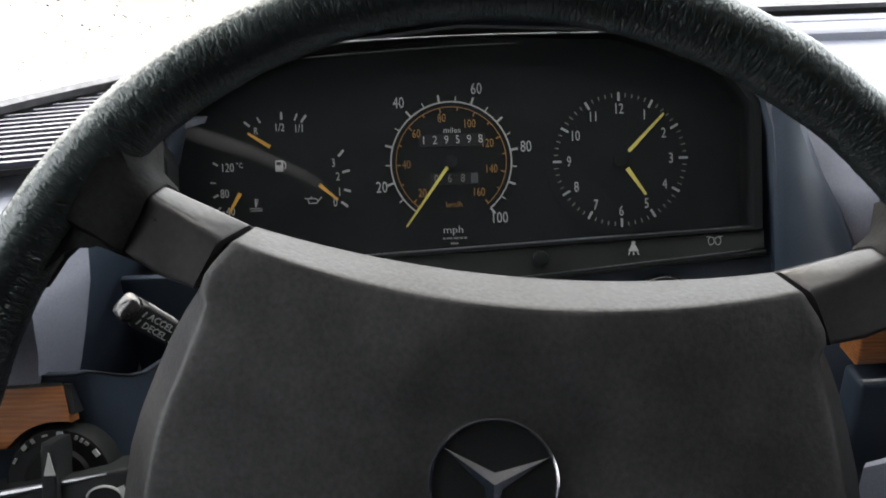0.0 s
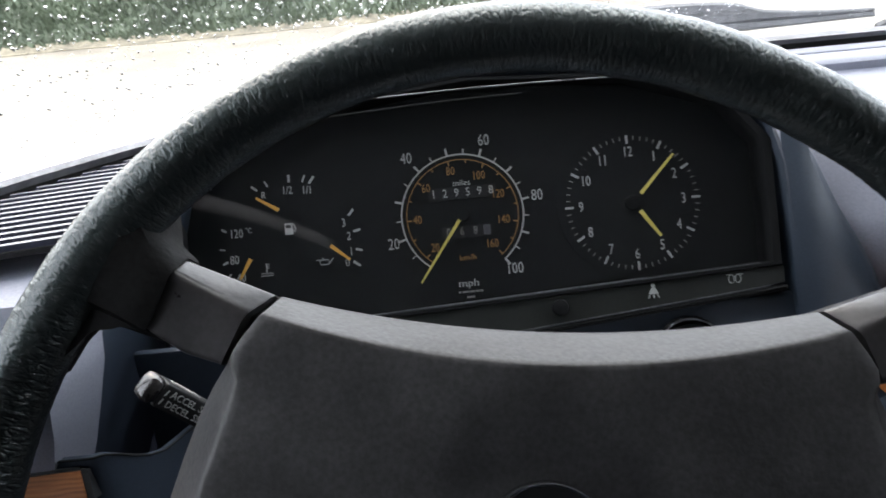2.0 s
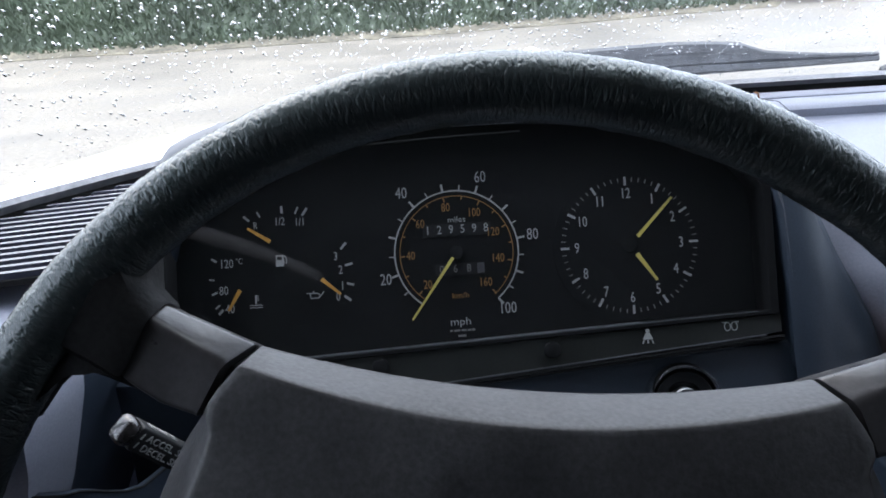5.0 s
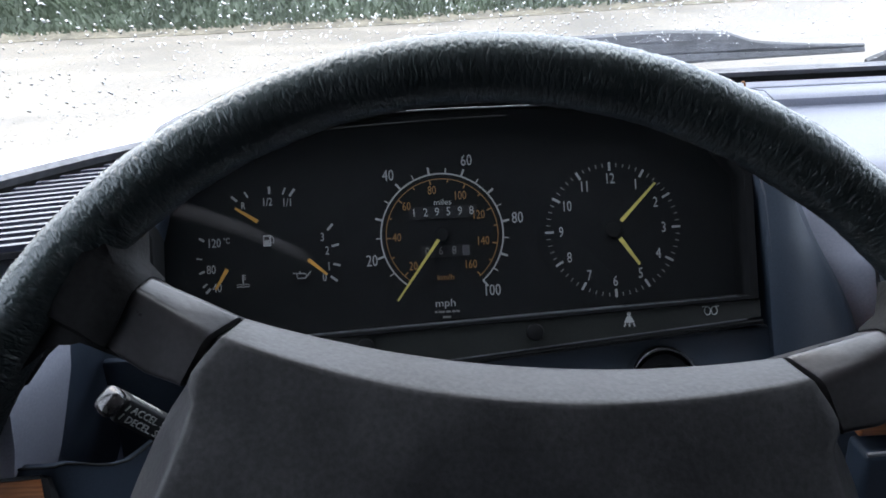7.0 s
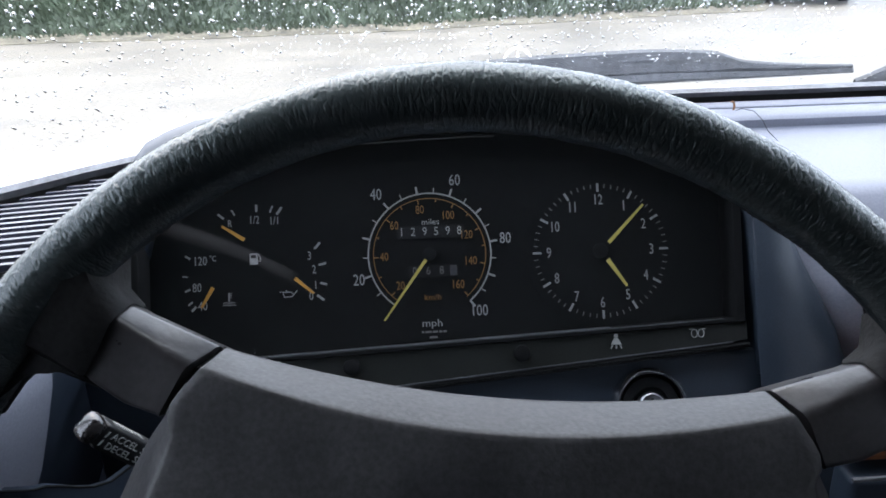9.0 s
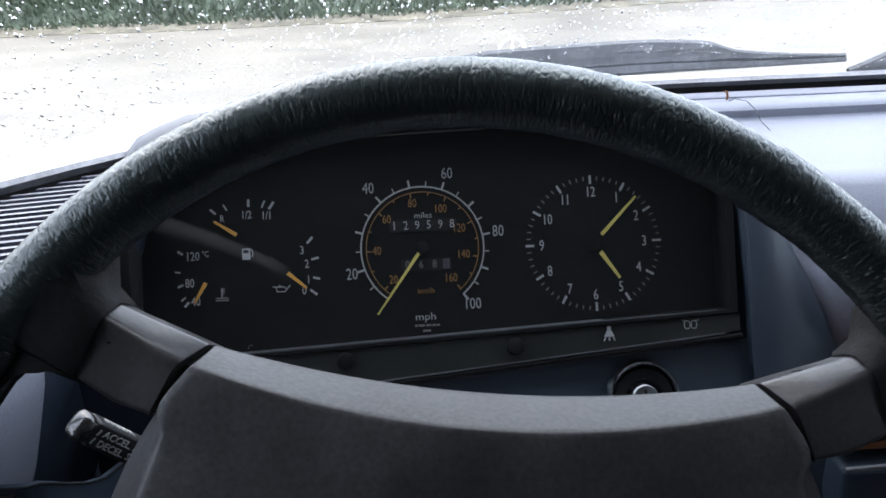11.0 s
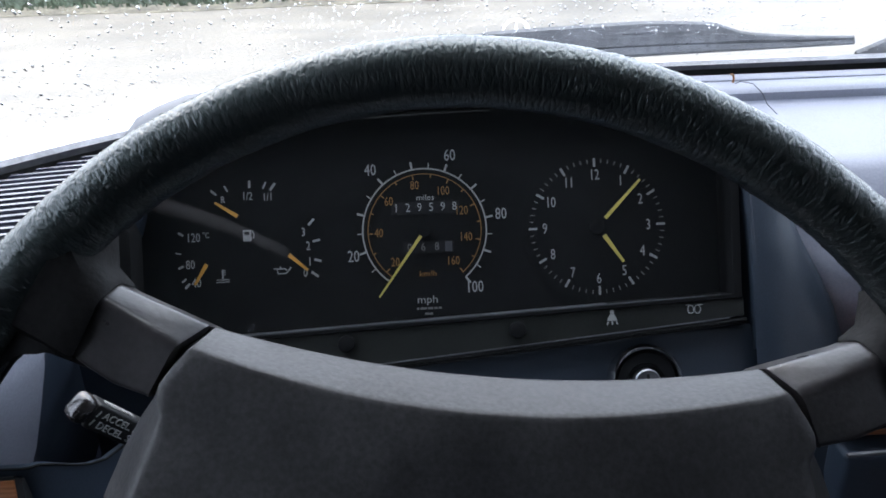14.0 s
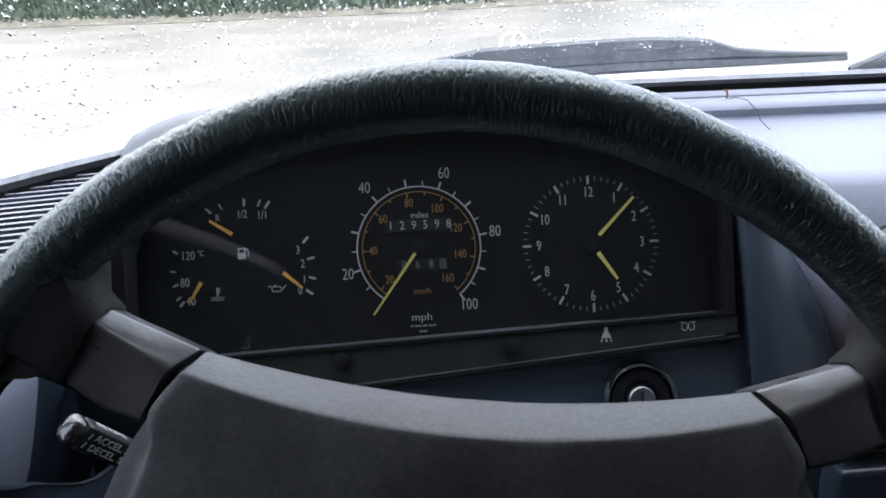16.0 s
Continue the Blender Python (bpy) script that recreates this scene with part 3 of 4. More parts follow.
def build_binnacle():
    """The hooded housing over the dials."""
    b = thing("instrument_hood", "dark blue hood arching over the instruments", "hood", DIAL)
    shape = [(-0.300, -0.080), (-0.3, 0.0), (-0.298, 0.040), (-0.292, 0.060), (-0.286, 0.0690), (-0.275, 0.0765), (-0.255, 0.0845), (-0.22, 0.0905), (-0.17, 0.094), (-0.1, 0.0955), (-0.03, 0.092), (0.03, 0.084), (0.068, 0.070), (0.088, 0.048), (0.096, 0.015), (0.099, -0.04), (0.100, -0.080)]
    crown = [(-0.302, -0.080), (-0.304, 0.0), (-0.306, 0.045), (-0.303, 0.0762), (-0.2955, 0.0862), (-0.282, 0.0930), (-0.263, 0.0998), (-0.236, 0.1035), (-0.17, 0.1042), (-0.1, 0.1030), (-0.03, 0.098), (0.03, 0.089), (0.069, 0.073), (0.090, 0.049), (0.098, 0.015), (0.101, -0.04), (0.102, -0.080)]
    def ring(k, y, dz=0.0):
        out = []
        for x, z in shape:
            # the opening is cut lower than the roof at its outer corner
            cut = ease((-0.17 - x) / 0.08) * ease((z + 0.02) / 0.06) * ease((0.045 - y) / 0.045)
            out.append((-0.1 + (x + 0.1) * k + 0.010 * cut, y, z * (k if z > 0 else 1) + dz * (z > 0) - 0.017 * cut))
        return out
    def outer(mix, y, k=1.0, dz=0.0):
        """From the lip's outline to the crown's."""
        return [(a[0] + (-0.1 + (c[0] + 0.1) * k - a[0]) * mix, y, a[2] + (c[1] + dz * (c[1] > 0) - a[2]) * mix) for a, c in zip(ring(1.007, -0.003), crown)]
    rows = [ring(0.955, 0.015), ring(0.955, -0.010, -0.003), ring(0.960, -0.0165), ring(0.970, -0.019), ring(0.985, -0.0175), ring(0.999, -0.012), ring(1.007, -0.003), outer(0.35, 0.006), outer(0.75, 0.016), outer(1.0, 0.030), outer(1.0, 0.06, 1.0, 0.003), outer(1.0, 0.09, 0.98, 0.003), outer(1.0, 0.12, 0.95, -0.006), outer(1.0, 0.17, 0.9, -0.03)]
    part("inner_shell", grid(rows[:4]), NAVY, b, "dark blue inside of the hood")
    part("shell", grid(rows[3:]), HOOD, b, "mid blue vinyl outside of the hood")
    # the glint under the hood, put in as a thin steel rod
    edge = [(-0.18 + 0.17 * k / 12, -0.0195, 0.0768 + 0.0012 * math.sin(math.pi * k / 12)) for k in range(13)]
    part("visor_glint", tube(edge, 0.0005, 6), STEEL, b, "thin steel rod for the glint under the hood")
    upper = [(-0.196 + 0.130 * k / 12, -0.0185, 0.0682 + 0.0042 * math.sin(0.5 * math.pi * k / 12)) for k in range(13)]
    part("cover_edge", tube(upper, 0.0004, 6), STRIP, b, "faint grey upper edge of the cover")
    seam = [(-0.3067, 0.008, 0.052), (-0.2985, 0.008, 0.0608), (-0.290, 0.008, 0.0672), (-0.2803, 0.008, 0.0722), (-0.266, 0.008, 0.0775), (-0.245, 0.008, 0.084)]
    part("lip_seam", tube(seam, 0.0011, 6), RUBBER, b, "dark seam behind the lip of the hood")
    # inner side cheeks that slope from the hood to the dials
    part("lower_sill", slab([(-0.285, -0.075), (0.098, -0.064), (0.098, -0.25), (-0.285, -0.25)], -0.010, 0.01, 0.004, 3), NAVY_LIT, b, "navy panel below the dials, lightened as if lit")
    cheek = []
    for z, xo in ((0.045, 0.1085), (0.034, 0.1115), (0.026, 0.114), (0.015, 0.119), (-0.013, 0.129), (-0.035, 0.139), (-0.055, 0.147), (-0.08, 0.153), (-0.115, 0.157), (-0.15, 0.158), (-0.20, 0.158), (-0.26, 0.156)):
        cheek.append([(0.090, -0.018, z), (0.096, -0.0205, z), (0.104 + 0.2 * (xo - 0.104), -0.0185, z), (xo - 0.010, -0.013, z), (xo - 0.003, -0.006, z), (xo, 0.004, z), (xo, 0.03, z)])
    part("side_cheek", grid(cheek), NAVY_LIT, b, "navy side of the hood, lightened as if lit")
    return b


def build_ignition():
    g = thing("ignition_lock", "round ignition lock in a bright chrome ring", "ignition lock", DIAL @ pose(0.0215, -0.015, -0.0955, 0, 0, 0))
    part("ring", lathe([(0.0186, 0.0), (0.0192, -0.007), (0.0206, -0.0086), (0.0222, -0.006), (0.0228, 0.002)], 56), CHROME, g, "bright chrome ring")
    part("bezel", lathe([(0.0, -0.002), (0.010, -0.002), (0.0115, -0.0045), (0.0172, -0.005), (0.0190, -0.001)], 48), BLACK, g, "black dished bezel")
    barrel = part("barrel", lathe([(0.0, -0.0085), (0.0072, -0.0085), (0.008, -0.0075), (0.008, 0.0)], 36), STEEL, g, "grey metal lock barrel")
    part("key_slot", box(-0.0008, 0.0008, -0.0092, -0.008, -0.005, 0.005), BLACK, barrel)


def build_light_switch():
    m = DIAL @ pose(0, -0.106, 0, 0, 0, 0)
    w = thing("wood_trim", "striped brown wood trim strip on the dashboard", "trim", m)
    cx, cz = -0.3150, -0.1630
    arch = [(cx + 0.0312 * math.cos(a), cz + 0.0312 * math.sin(a)) for a in (radians(76 + 70 * k / 10) for k in range(11))]
    part("veneer", slab([(-0.3108, -0.1134), (-0.3085, -0.1272)] + [p for p in arch if p[1] < -0.1290] + [(-0.42, -0.148), (-0.42, -0.1172)], -0.004, 0.006, 0.0012), ZEBRANO, w)
    # black strips stand in for the shadowed gaps round the veneer
    part("end_edge", slab([(-0.3108, -0.1128), (-0.3072, -0.1132), (-0.3050, -0.1282), (-0.3085, -0.1282)], -0.003, 0.006), BLACK, w, "black shadow gap")
    part("top_edge", slab([(-0.42, -0.1172), (-0.3108, -0.1134), (-0.3108, -0.1118), (-0.42, -0.1152)], -0.0035, 0.006), BLACK, w, "dark gap above the veneer")
    sw = thing("light_switch", "black rotary light switch with white symbols", "switch", DIAL @ pose(cx, -0.106, cz))
    part("dial", lathe([(0.0, -0.006), (0.0165, -0.006), (0.018, -0.004), (0.0268, -0.003), (0.0288, 0.002), (0.0288, 0.01)], 56), DEEP, sw)
    part("grip", slab([(-0.0044, -0.018), (0.0044, -0.018), (0.0038, 0.021), (0.0030, 0.0250), (-0.0030, 0.0250), (-0.0038, 0.021)], -0.022, -0.005, 0.0014, 3), BLACK, sw, "tapered black grip", m=pose(0.0045, 0, 0))
    part("pointer", slab([(-0.0028, 0.0090), (0.0028, 0.0090), (0.0, 0.0205)], -0.0226, -0.0218), WHITE_INK, sw, "white pointer", m=pose(0.0052, 0, 0))
    for a, w_, h_ in ((-62, 0.0040, 0.0016), (-42, 0.0042, 0.0034), (-30, 0.0020, 0.0034), (-14, 0.0036, 0.0012), (4, 0.0040, 0.0030), (24, 0.0018, 0.0026), (31, 0.0018, 0.0026), (38, 0.0030, 0.0018), (54, 0.0050, 0.0030)):
        r = radians(a)
        part("symbol", bar(0.0248 * math.sin(r), 0.0248 * math.cos(r), w_ * 0.75, h_ * 0.75, a, None, -0.0046, -0.0034), WHITE_INK if abs(a) < 10 or a > 50 else GREY_INK, sw)
    ledge = thing("switch_ledge", "dark plastic ledge with a bright edge below the switch", "trim", m)
    shelf = part("shelf", slab([(-0.42, -0.1755), (-0.272, -0.1520), (-0.272, -0.20), (-0.42, -0.20)], -0.018, 0.01, 0.003, 3), BLACK, ledge)
    part("bright_edge", tube([(-0.42, -0.0170, -0.1768), (-0.332, -0.0178, -0.1632), (-0.300, -0.0178, -0.1580), (-0.284, -0.0178, -0.1553)], [0.0024, 0.0020, 0.0012, 0.0005], 8), STEEL, ledge, "thin bright steel edge")
    lamp = [(-0.2850 + 0.0085 * math.cos(a), -0.0186, -0.1665 + 0.0052 * math.sin(a)) for a in (radians(20 + 200 * k / 16) for k in range(17))]
    part("lamp_symbol", tube(lamp, 0.0007, 5), WHITE_INK, shelf, "white printed lamp symbol")
    part("lamp_stroke", bar(-0.2755, -0.1650, 0.0030, 0.0075, -20, None, -0.0190, -0.0182), WHITE_INK, shelf)


def build_radio_side():
    """What shows past the wheel beside the column: wood strip with a bright moulding over a dark heater panel."""
    w = thing("centre_wood_trim", "dark brown wood strip with a bright moulding", "trim")
    part("veneer", slab([(0.1262, 0.8190), (0.1240, 0.8470), (0.1275, 0.8520), (0.1400, 0.8545), (0.45, 0.8560), (0.45, 0.8195)], -0.092, -0.070, 0.003, 3), ZEBRANO, w)
    part("moulding", tube([(0.1255, -0.1015, 0.8145), (0.1703, -0.1015, 0.8165), (0.45, -0.1015, 0.828)], 0.0015, 8), MID_GREY, w, "dull grey moulding")
    h = thing("heater_panel", "dark blue heater control panel below the wood strip", "control panel")
    part("plate", box(0.128, 0.45, -0.098, -0.075, 0.66, 0.811, 0.004, 3), NAVY, h)
    for k in range(3):
        part("slider", box(0.20 + 0.08 * k, 0.212 + 0.08 * k, -0.108, -0.096, 0.70, 0.712, 0.002), STEEL, h)
    k = thing("console_cheek", "pale blue rounded side of the centre console", "console")
    side = [[(0.128 + 0.034 * f + 0.006 * math.sin(math.pi * f), -0.118 - 0.014 * math.sin(math.pi * f), z + 0.020 * math.sin(math.pi * f) * (z > 0.75)) for f in (i / 10 for i in range(11))] for z in (0.765, 0.755, 0.735, 0.70, 0.66, 0.60)]
    part("pad", solid(grid(side), 0.006), VINYL, k, "pale blue vinyl pad")
    part("veneer", slab([(0.1590, 0.784), (0.1660, 0.784), (0.1790, 0.745), (0.190, 0.70), (0.182, 0.70), (0.1705, 0.745)], -0.126, -0.110, 0.002), ZEBRANO, k, "brown wood strip")


def build_loose_wire():
    w = thing("loose_wire", "thin loose brown wire lying on the dashboard", "wire")
    z = 0.9655
    part("strand", tube([(0.1525, 0.188, z), (0.156, 0.183, z + 0.003), (0.162, 0.172, z + 0.003), (0.163, 0.155, z - 0.001), (0.159, 0.135, z - 0.005), (0.156, 0.11, z - 0.0065)], 0.0003, 5), RUBBER, w)
    part("clip", tube([(0.1505 + 0.0022 * math.sin(a), 0.190, z + 0.0035 + 0.0045 * math.cos(a)) for a in (radians(-30 + 24 * k) for k in range(10))], 0.0009, 6), BROWN, w, "small brown wire loop")


build_shell()
build_windscreen()
build_hood()
build_wiper("black wiper parked at the foot of the wet glass", -0.12, 0.260, 0.0135, 0.0240, 0.019)
build_wiper("dark wet wiper lying low across the passenger side", 0.280, 0.800, -0.011, 0.000, 0.046, 0.0, 0.75)
build_drops()
dashboard = build_dashboard()
build_binnacle()
round_vent("air_vent", "round black air vent with a thin bright ring", 0.192, -0.036, 0.901, 0.0445, -22)
round_vent("air_vent", "round black air vent beside the door", -0.347, -0.164, 0.921, 0.036, -22)
build_ignition()
build_light_switch()
build_radio_side()
build_loose_wire()


# ---- instrument cluster, laid out in the plane of the dials ----
def build_cluster():
    c = thing("instrument_cluster", "black instrument cluster with three dials under one clear cover", "instrument cluster", DIAL)
    x0, x1 = -0.285, 0.0855
    # the lower edge drops a little towards the door
    def low(x):
        return -0.0452 - 0.0420 * (0.078 - x)
    def foot(x):
        return -0.0598 - 0.0865 * (0.0754 - x)
    outline = [(x0, low(x0)), (x1 - 0.009, low(x1)), (x1 - 0.008, 0.03), (x1 - 0.028, 0.056), (0.0, 0.077), (-0.1, 0.083), (-0.2, 0.073), (-0.265, 0.052), (x0, 0.03)]
    part("back_plate", slab(outline, 0.0016, 0.012), MATTE, c, "matt black back plate")
    sheet = bmesh.new()
    sheet.faces.new([sheet.verts.new((x, -0.0105, z)) for x, z in outline])
    cover = part("cover_glass", sheet, LENS, c, "clear reflecting cover", toward=(0, -1, 0))
    cover.visible_shadow = False
    # a light streak painted on the cover: a tapering pale band, laid in thin coats so that its edges fade
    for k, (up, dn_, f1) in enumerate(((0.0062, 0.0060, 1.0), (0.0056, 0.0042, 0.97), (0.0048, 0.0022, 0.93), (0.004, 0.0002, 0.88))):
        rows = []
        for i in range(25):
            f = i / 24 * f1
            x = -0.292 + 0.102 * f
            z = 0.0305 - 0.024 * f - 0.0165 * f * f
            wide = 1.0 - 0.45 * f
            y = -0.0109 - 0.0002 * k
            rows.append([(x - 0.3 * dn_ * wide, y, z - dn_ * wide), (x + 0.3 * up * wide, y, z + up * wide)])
        streak = part("light_streak", grid(rows), PALE_FILM, cover, "faint pale streak of light painted on the cover")
        streak.visible_shadow = False
    # frame round the cover
    cx, cz = -0.1, 0.01
    def ring(scale, y):
        return [(cx + (x - cx) * scale, y, cz + (z - cz) * scale) for x, z in outline]
    part("frame", grid([ring(1.0, 0.004), ring(1.0, -0.012), ring(1.012, -0.016), ring(1.040, -0.016), ring(1.05, -0.004), ring(1.05, 0.02)], closed_u=True), DEEP, c, "black plastic frame")
    # added black slab that hides the dashboard's return from the camera
    part("frame_end", slab([(-0.300, -0.050), (-0.279, -0.050), (-0.279, 0.006), (-0.286, 0.020), (-0.298, 0.020), (-0.306, 0.0)], -0.0335, -0.015, 0.002), DEEP, c, "black slab added to hide the return beside the frame")
    # warning lamp strip
    sx = [x0 + (x1 - x0) * k / 12 for k in range(13)]
    top, bot = [(x, low(x) - 0.003) for x in sx], [(x, foot(x)) for x in reversed(sx)]
    strip = part("warning_strip", slab(top + bot, -0.014, 0.0, 0.0012), STRIP, c, "smoked grey strip of warning lamps")
    lip = slab([(x, foot(x) - 0.0012) for x in sx] + [(x, foot(x) - 0.0042) for x in reversed(sx)], -0.018, 0.004, 0.002)
    part("lower_lip", lip, DEEP, c, "black lower lip")
    ex = [x0 + (0.0708 - x0) * k / 12 for k in range(13)]
    edge = slab([(x, low(x) + 0.0003) for x in ex] + [(x, low(x) - 0.0003) for x in reversed(ex)], -0.0155, 0.0)
    part("edge_strip", edge, MID_GREY, c, "thin grey edge below the cover")
    rx = [-0.19 + 0.2654 * k / 12 for k in range(13)]
    rail = slab([(x, foot(x) + 0.0002) for x in rx] + [(x, foot(x) - 0.0004) for x in reversed(rx)], -0.0162, 0.0)
    part("lower_rail", rail, MID_GREY, c, "thin grey edge under the warning lamps")
    for kx, kz in ((-0.0545, -0.0612), (-0.1584, -0.0650)):
        part("reset_knob", disc(kx, kz, 0.0052, -0.0175, -0.006, 24, 0.0012), DEEP, strip, "small black knob")
    # lamp symbols
    belt = bmesh.new()
    bx, bz, yy = 0.0036, -0.0562, -0.0144
    slab([(bx - 0.0012, bz + 0.0018), (bx + 0.0012, bz + 0.0018), (bx + 0.0032, bz - 0.0022), (bx - 0.0032, bz - 0.0022)], yy - 0.0006, yy, bm=belt)
    slab([(bx + 0.0013 * math.cos(a), bz + 0.0032 + 0.0013 * math.sin(a)) for a in (2 * math.pi * k / 12 for k in range(12))], yy - 0.0006, yy, bm=belt)
    bar(bx - 0.0028, bz - 0.0036, 0.0007, 0.0022, 25, belt, yy - 0.0006, yy)
    bar(bx + 0.0028, bz - 0.0036, 0.0007, 0.0022, -25, belt, yy - 0.0006, yy)
    bar(bx, bz - 0.0036, 0.0009, 0.002, 0, belt, yy - 0.0006, yy)
    part("belt_symbol", belt, WHITE_INK, strip, "pale grey belt symbol")
    glow = bmesh.new()
    gx, gz = 0.0541, -0.0536
    for s in (-1, 1):
        pts = [(gx + s * (0.0021 + 0.0018 * math.sin(a)), yy - 0.0003, gz - 0.0018 * math.cos(a) * 1.4) for a in (2 * math.pi * k / 20 - math.pi for k in range(21))]
        tube(pts + [(gx + s * 0.0052, yy - 0.0003, gz + 0.0027)] if s > 0 else pts + [(gx - 0.0052, yy - 0.0003, gz + 0.0027)], 0.00026, 5, glow)
    part("coil_symbol", glow, WHITE_INK, strip, "pale grey heater coil symbol")

    # clock
    clock = part("clock", disc(0, 0, 0.0478, 0.001, 0.004, 64, 0.0008), MATTE, c, "round black clock dial")
    ticks = bmesh.new()
    for h in range(12):
        a = radians(30 * h)
        bar(0.0403 * math.sin(a), 0.0403 * math.cos(a), 0.0014, 0.0054, 30 * h, ticks)
    part("hour_marks", ticks, WHITE_INK, clock)
    fine = bmesh.new()
    for k in range(60):
        if k % 5:
            a = radians(6 * k)
            bar(0.0412 * math.sin(a), 0.0412 * math.cos(a), 0.0005, 0.0026, 6 * k, fine)
    part("minute_marks", fine, GREY_INK, clock, "fine grey minute marks")
    for h in range(1, 13):
        a = radians(30 * h)
        lettering(str(h), 0.0094, WHITE_INK, clock, 0.0327 * math.sin(a), 0.0004, 0.0327 * math.cos(a) - 0.0003, squeeze=0.7, name="numeral")
    for tip, wid, ang, nm, yy2 in ((0.0395, 0.0022, 44.5, "minute_hand", -0.003), (0.0275, 0.0026, 146.0, "hour_hand", -0.002)):
        a = radians(ang)
        r0 = 0.007
        def rot(u, v):
            return (u * math.cos(a) + v * math.sin(a), -u * math.sin(a) + v * math.cos(a))
        part(nm, slab([rot(-wid / 2, r0), rot(wid / 2, r0), rot(wid / 2 * 0.6, tip), rot(-wid / 2 * 0.6, tip)], yy2 - 0.0008, yy2), NEEDLE, clock, "yellow clock hand")
    part("hub", disc(0, 0, 0.0048, -0.0012, 0.001, 32, 0.0005), MATTE, clock, "black hub")

    # speedometer
    sx_, sz_ = -0.1083, 0.0022
    speedo = part("speedometer", disc(sx_, sz_, 0.0545, 0.0012, 0.0042, 72, 0.0008), MATTE, c, "round black speedometer dial")
    knots = ((0, 182), (10, 216), (20, 251.9), (40, 320.1), (60, 380.8), (80, 440.3), (100, 501))
    def turn(v):
        for (v0, a0), (v1, a1) in zip(knots, knots[1:]):
            if v <= v1:
                return a0 + (a1 - a0) * (v - v0) / (v1 - v0)
        return 501 + (v - 100) * 3.03
    R = 0.0388
    part("scale_ring", arc_band(sx_, sz_, R - 0.0005, R + 0.0004, 217, 501), WHITE_INK, speedo, "thin white ring")
    part("inner_ring", arc_band(sx_, sz_, R - 0.0036, R - 0.0031, 217, 501), AMBER_INK, speedo, "thin amber ring")
    marks = bmesh.new()
    for v in range(15, 101, 5):
        a = radians(turn(v))
        big = v % 10 == 0
        ln = 0.0048 if big else 0.0034
        bar(sx_ + (R + ln / 2) * math.sin(a), sz_ + (R + ln / 2) * math.cos(a), 0.0013 if big else 0.0007, ln, turn(v), marks)
    part("scale_marks", marks, WHITE_INK, speedo)
    for v, rr in ((20, 0.0475), (40, 0.0508), (60, 0.0495), (80, 0.049), (100, 0.0475)):
        a = radians(turn(v))
        lettering(str(v), 0.0102, WHITE_INK, speedo, sx_ + rr * math.sin(a), 0.0004, sz_ + rr * math.cos(a), squeeze=0.74, name="numeral")
    kmarks = bmesh.new()
    for v in range(20, 161, 10):
        w = v / 1.609
        a = radians(turn(w))
        ln = 0.003 if v % 20 == 0 else 0.002
        bar(sx_ + (R - 0.0034 - ln / 2) * math.sin(a), sz_ + (R - 0.0034 - ln / 2) * math.cos(a), 0.0008, ln, turn(w), kmarks)
    part("inner_marks", kmarks, AMBER_INK, speedo, "amber marks")
    for v in range(20, 161, 20):
        a = radians(turn(v / 1.609))
        rr = 0.0288 if v in (40, 60, 80) else 0.0272 if v < 120 else 0.0262
        lettering(str(v), 0.0078, AMBER_INK, speedo, sx_ + rr * math.sin(a), 0.0004, sz_ + rr * math.cos(a), squeeze=0.72, name="numeral", label="amber numeral")
    lettering("miles", 0.0053, WHITE_INK, speedo, sx_ + 0.0012, 0.0004, sz_ + 0.0205, squeeze=1.05)
    lettering("mph", 0.0066, WHITE_INK, speedo, sx_ + 0.0, 0.0004, sz_ - 0.0435, squeeze=1.15)
    lettering("km/h", 0.0052, AMBER_INK, speedo, sx_ + 0.001, 0.0004, sz_ - 0.0272, squeeze=1.05)
    small = bmesh.new()
    for k, wd in enumerate((0.0016, 0.004, 0.0032, 0.0022, 0.002)):
        bar(sx_ - 0.0062 + (0, 0.0035, 0.0078, 0.0112, 0.0138)[k], sz_ - 0.0488, wd, 0.0013, 0, small)
    bar(sx_ + 0.0004, sz_ - 0.0522, 0.005, 0.0013, 0, small)
    part("small_print", small, GREY_INK, speedo, "two rows of tiny grey print")
    odo = part("odometer", slab([(sx_ - 0.0205, sz_ + 0.0105), (sx_ + 0.0225, sz_ + 0.0105), (sx_ + 0.0225, sz_ + 0.0182), (sx_ - 0.0205, sz_ + 0.0182)], 0.0004, 0.002), BLACK, speedo, "black mileage counter")
    for k, ch in enumerate("129598"):
        lettering(ch, 0.0076, WHITE_INK, odo, sx_ - 0.0172 + 0.0073 * k, -0.0002, sz_ + 0.0143, squeeze=0.85, name="digit")
    trip = part("trip_counter", slab([(sx_ - 0.014, sz_ - 0.0142), (sx_ + 0.0175, sz_ - 0.0142), (sx_ + 0.0175, sz_ - 0.0068), (sx_ - 0.014, sz_ - 0.0068)], 0.0004, 0.002), BLACK, speedo, "black trip counter")
    for k, ch in enumerate("068"):
        lettering(ch, 0.0072, GREY_INK, trip, sx_ - 0.0098 + 0.0085 * k, -0.0002, sz_ - 0.0105, squeeze=0.85, name="digit", label="dim grey digit")
    part("digit_wheel", slab([(sx_ + 0.0125, sz_ - 0.0136), (sx_ + 0.0168, sz_ - 0.0136), (sx_ + 0.0168, sz_ - 0.0074), (sx_ + 0.0125, sz_ - 0.0074)], -0.0004, 0.0004), MID_GREY, trip, "dim tenths wheel")
    a = radians(216.3)
    def srot(u, v):
        return (sx_ + u * math.cos(a) + v * math.sin(a), sz_ - u * math.sin(a) + v * math.cos(a))
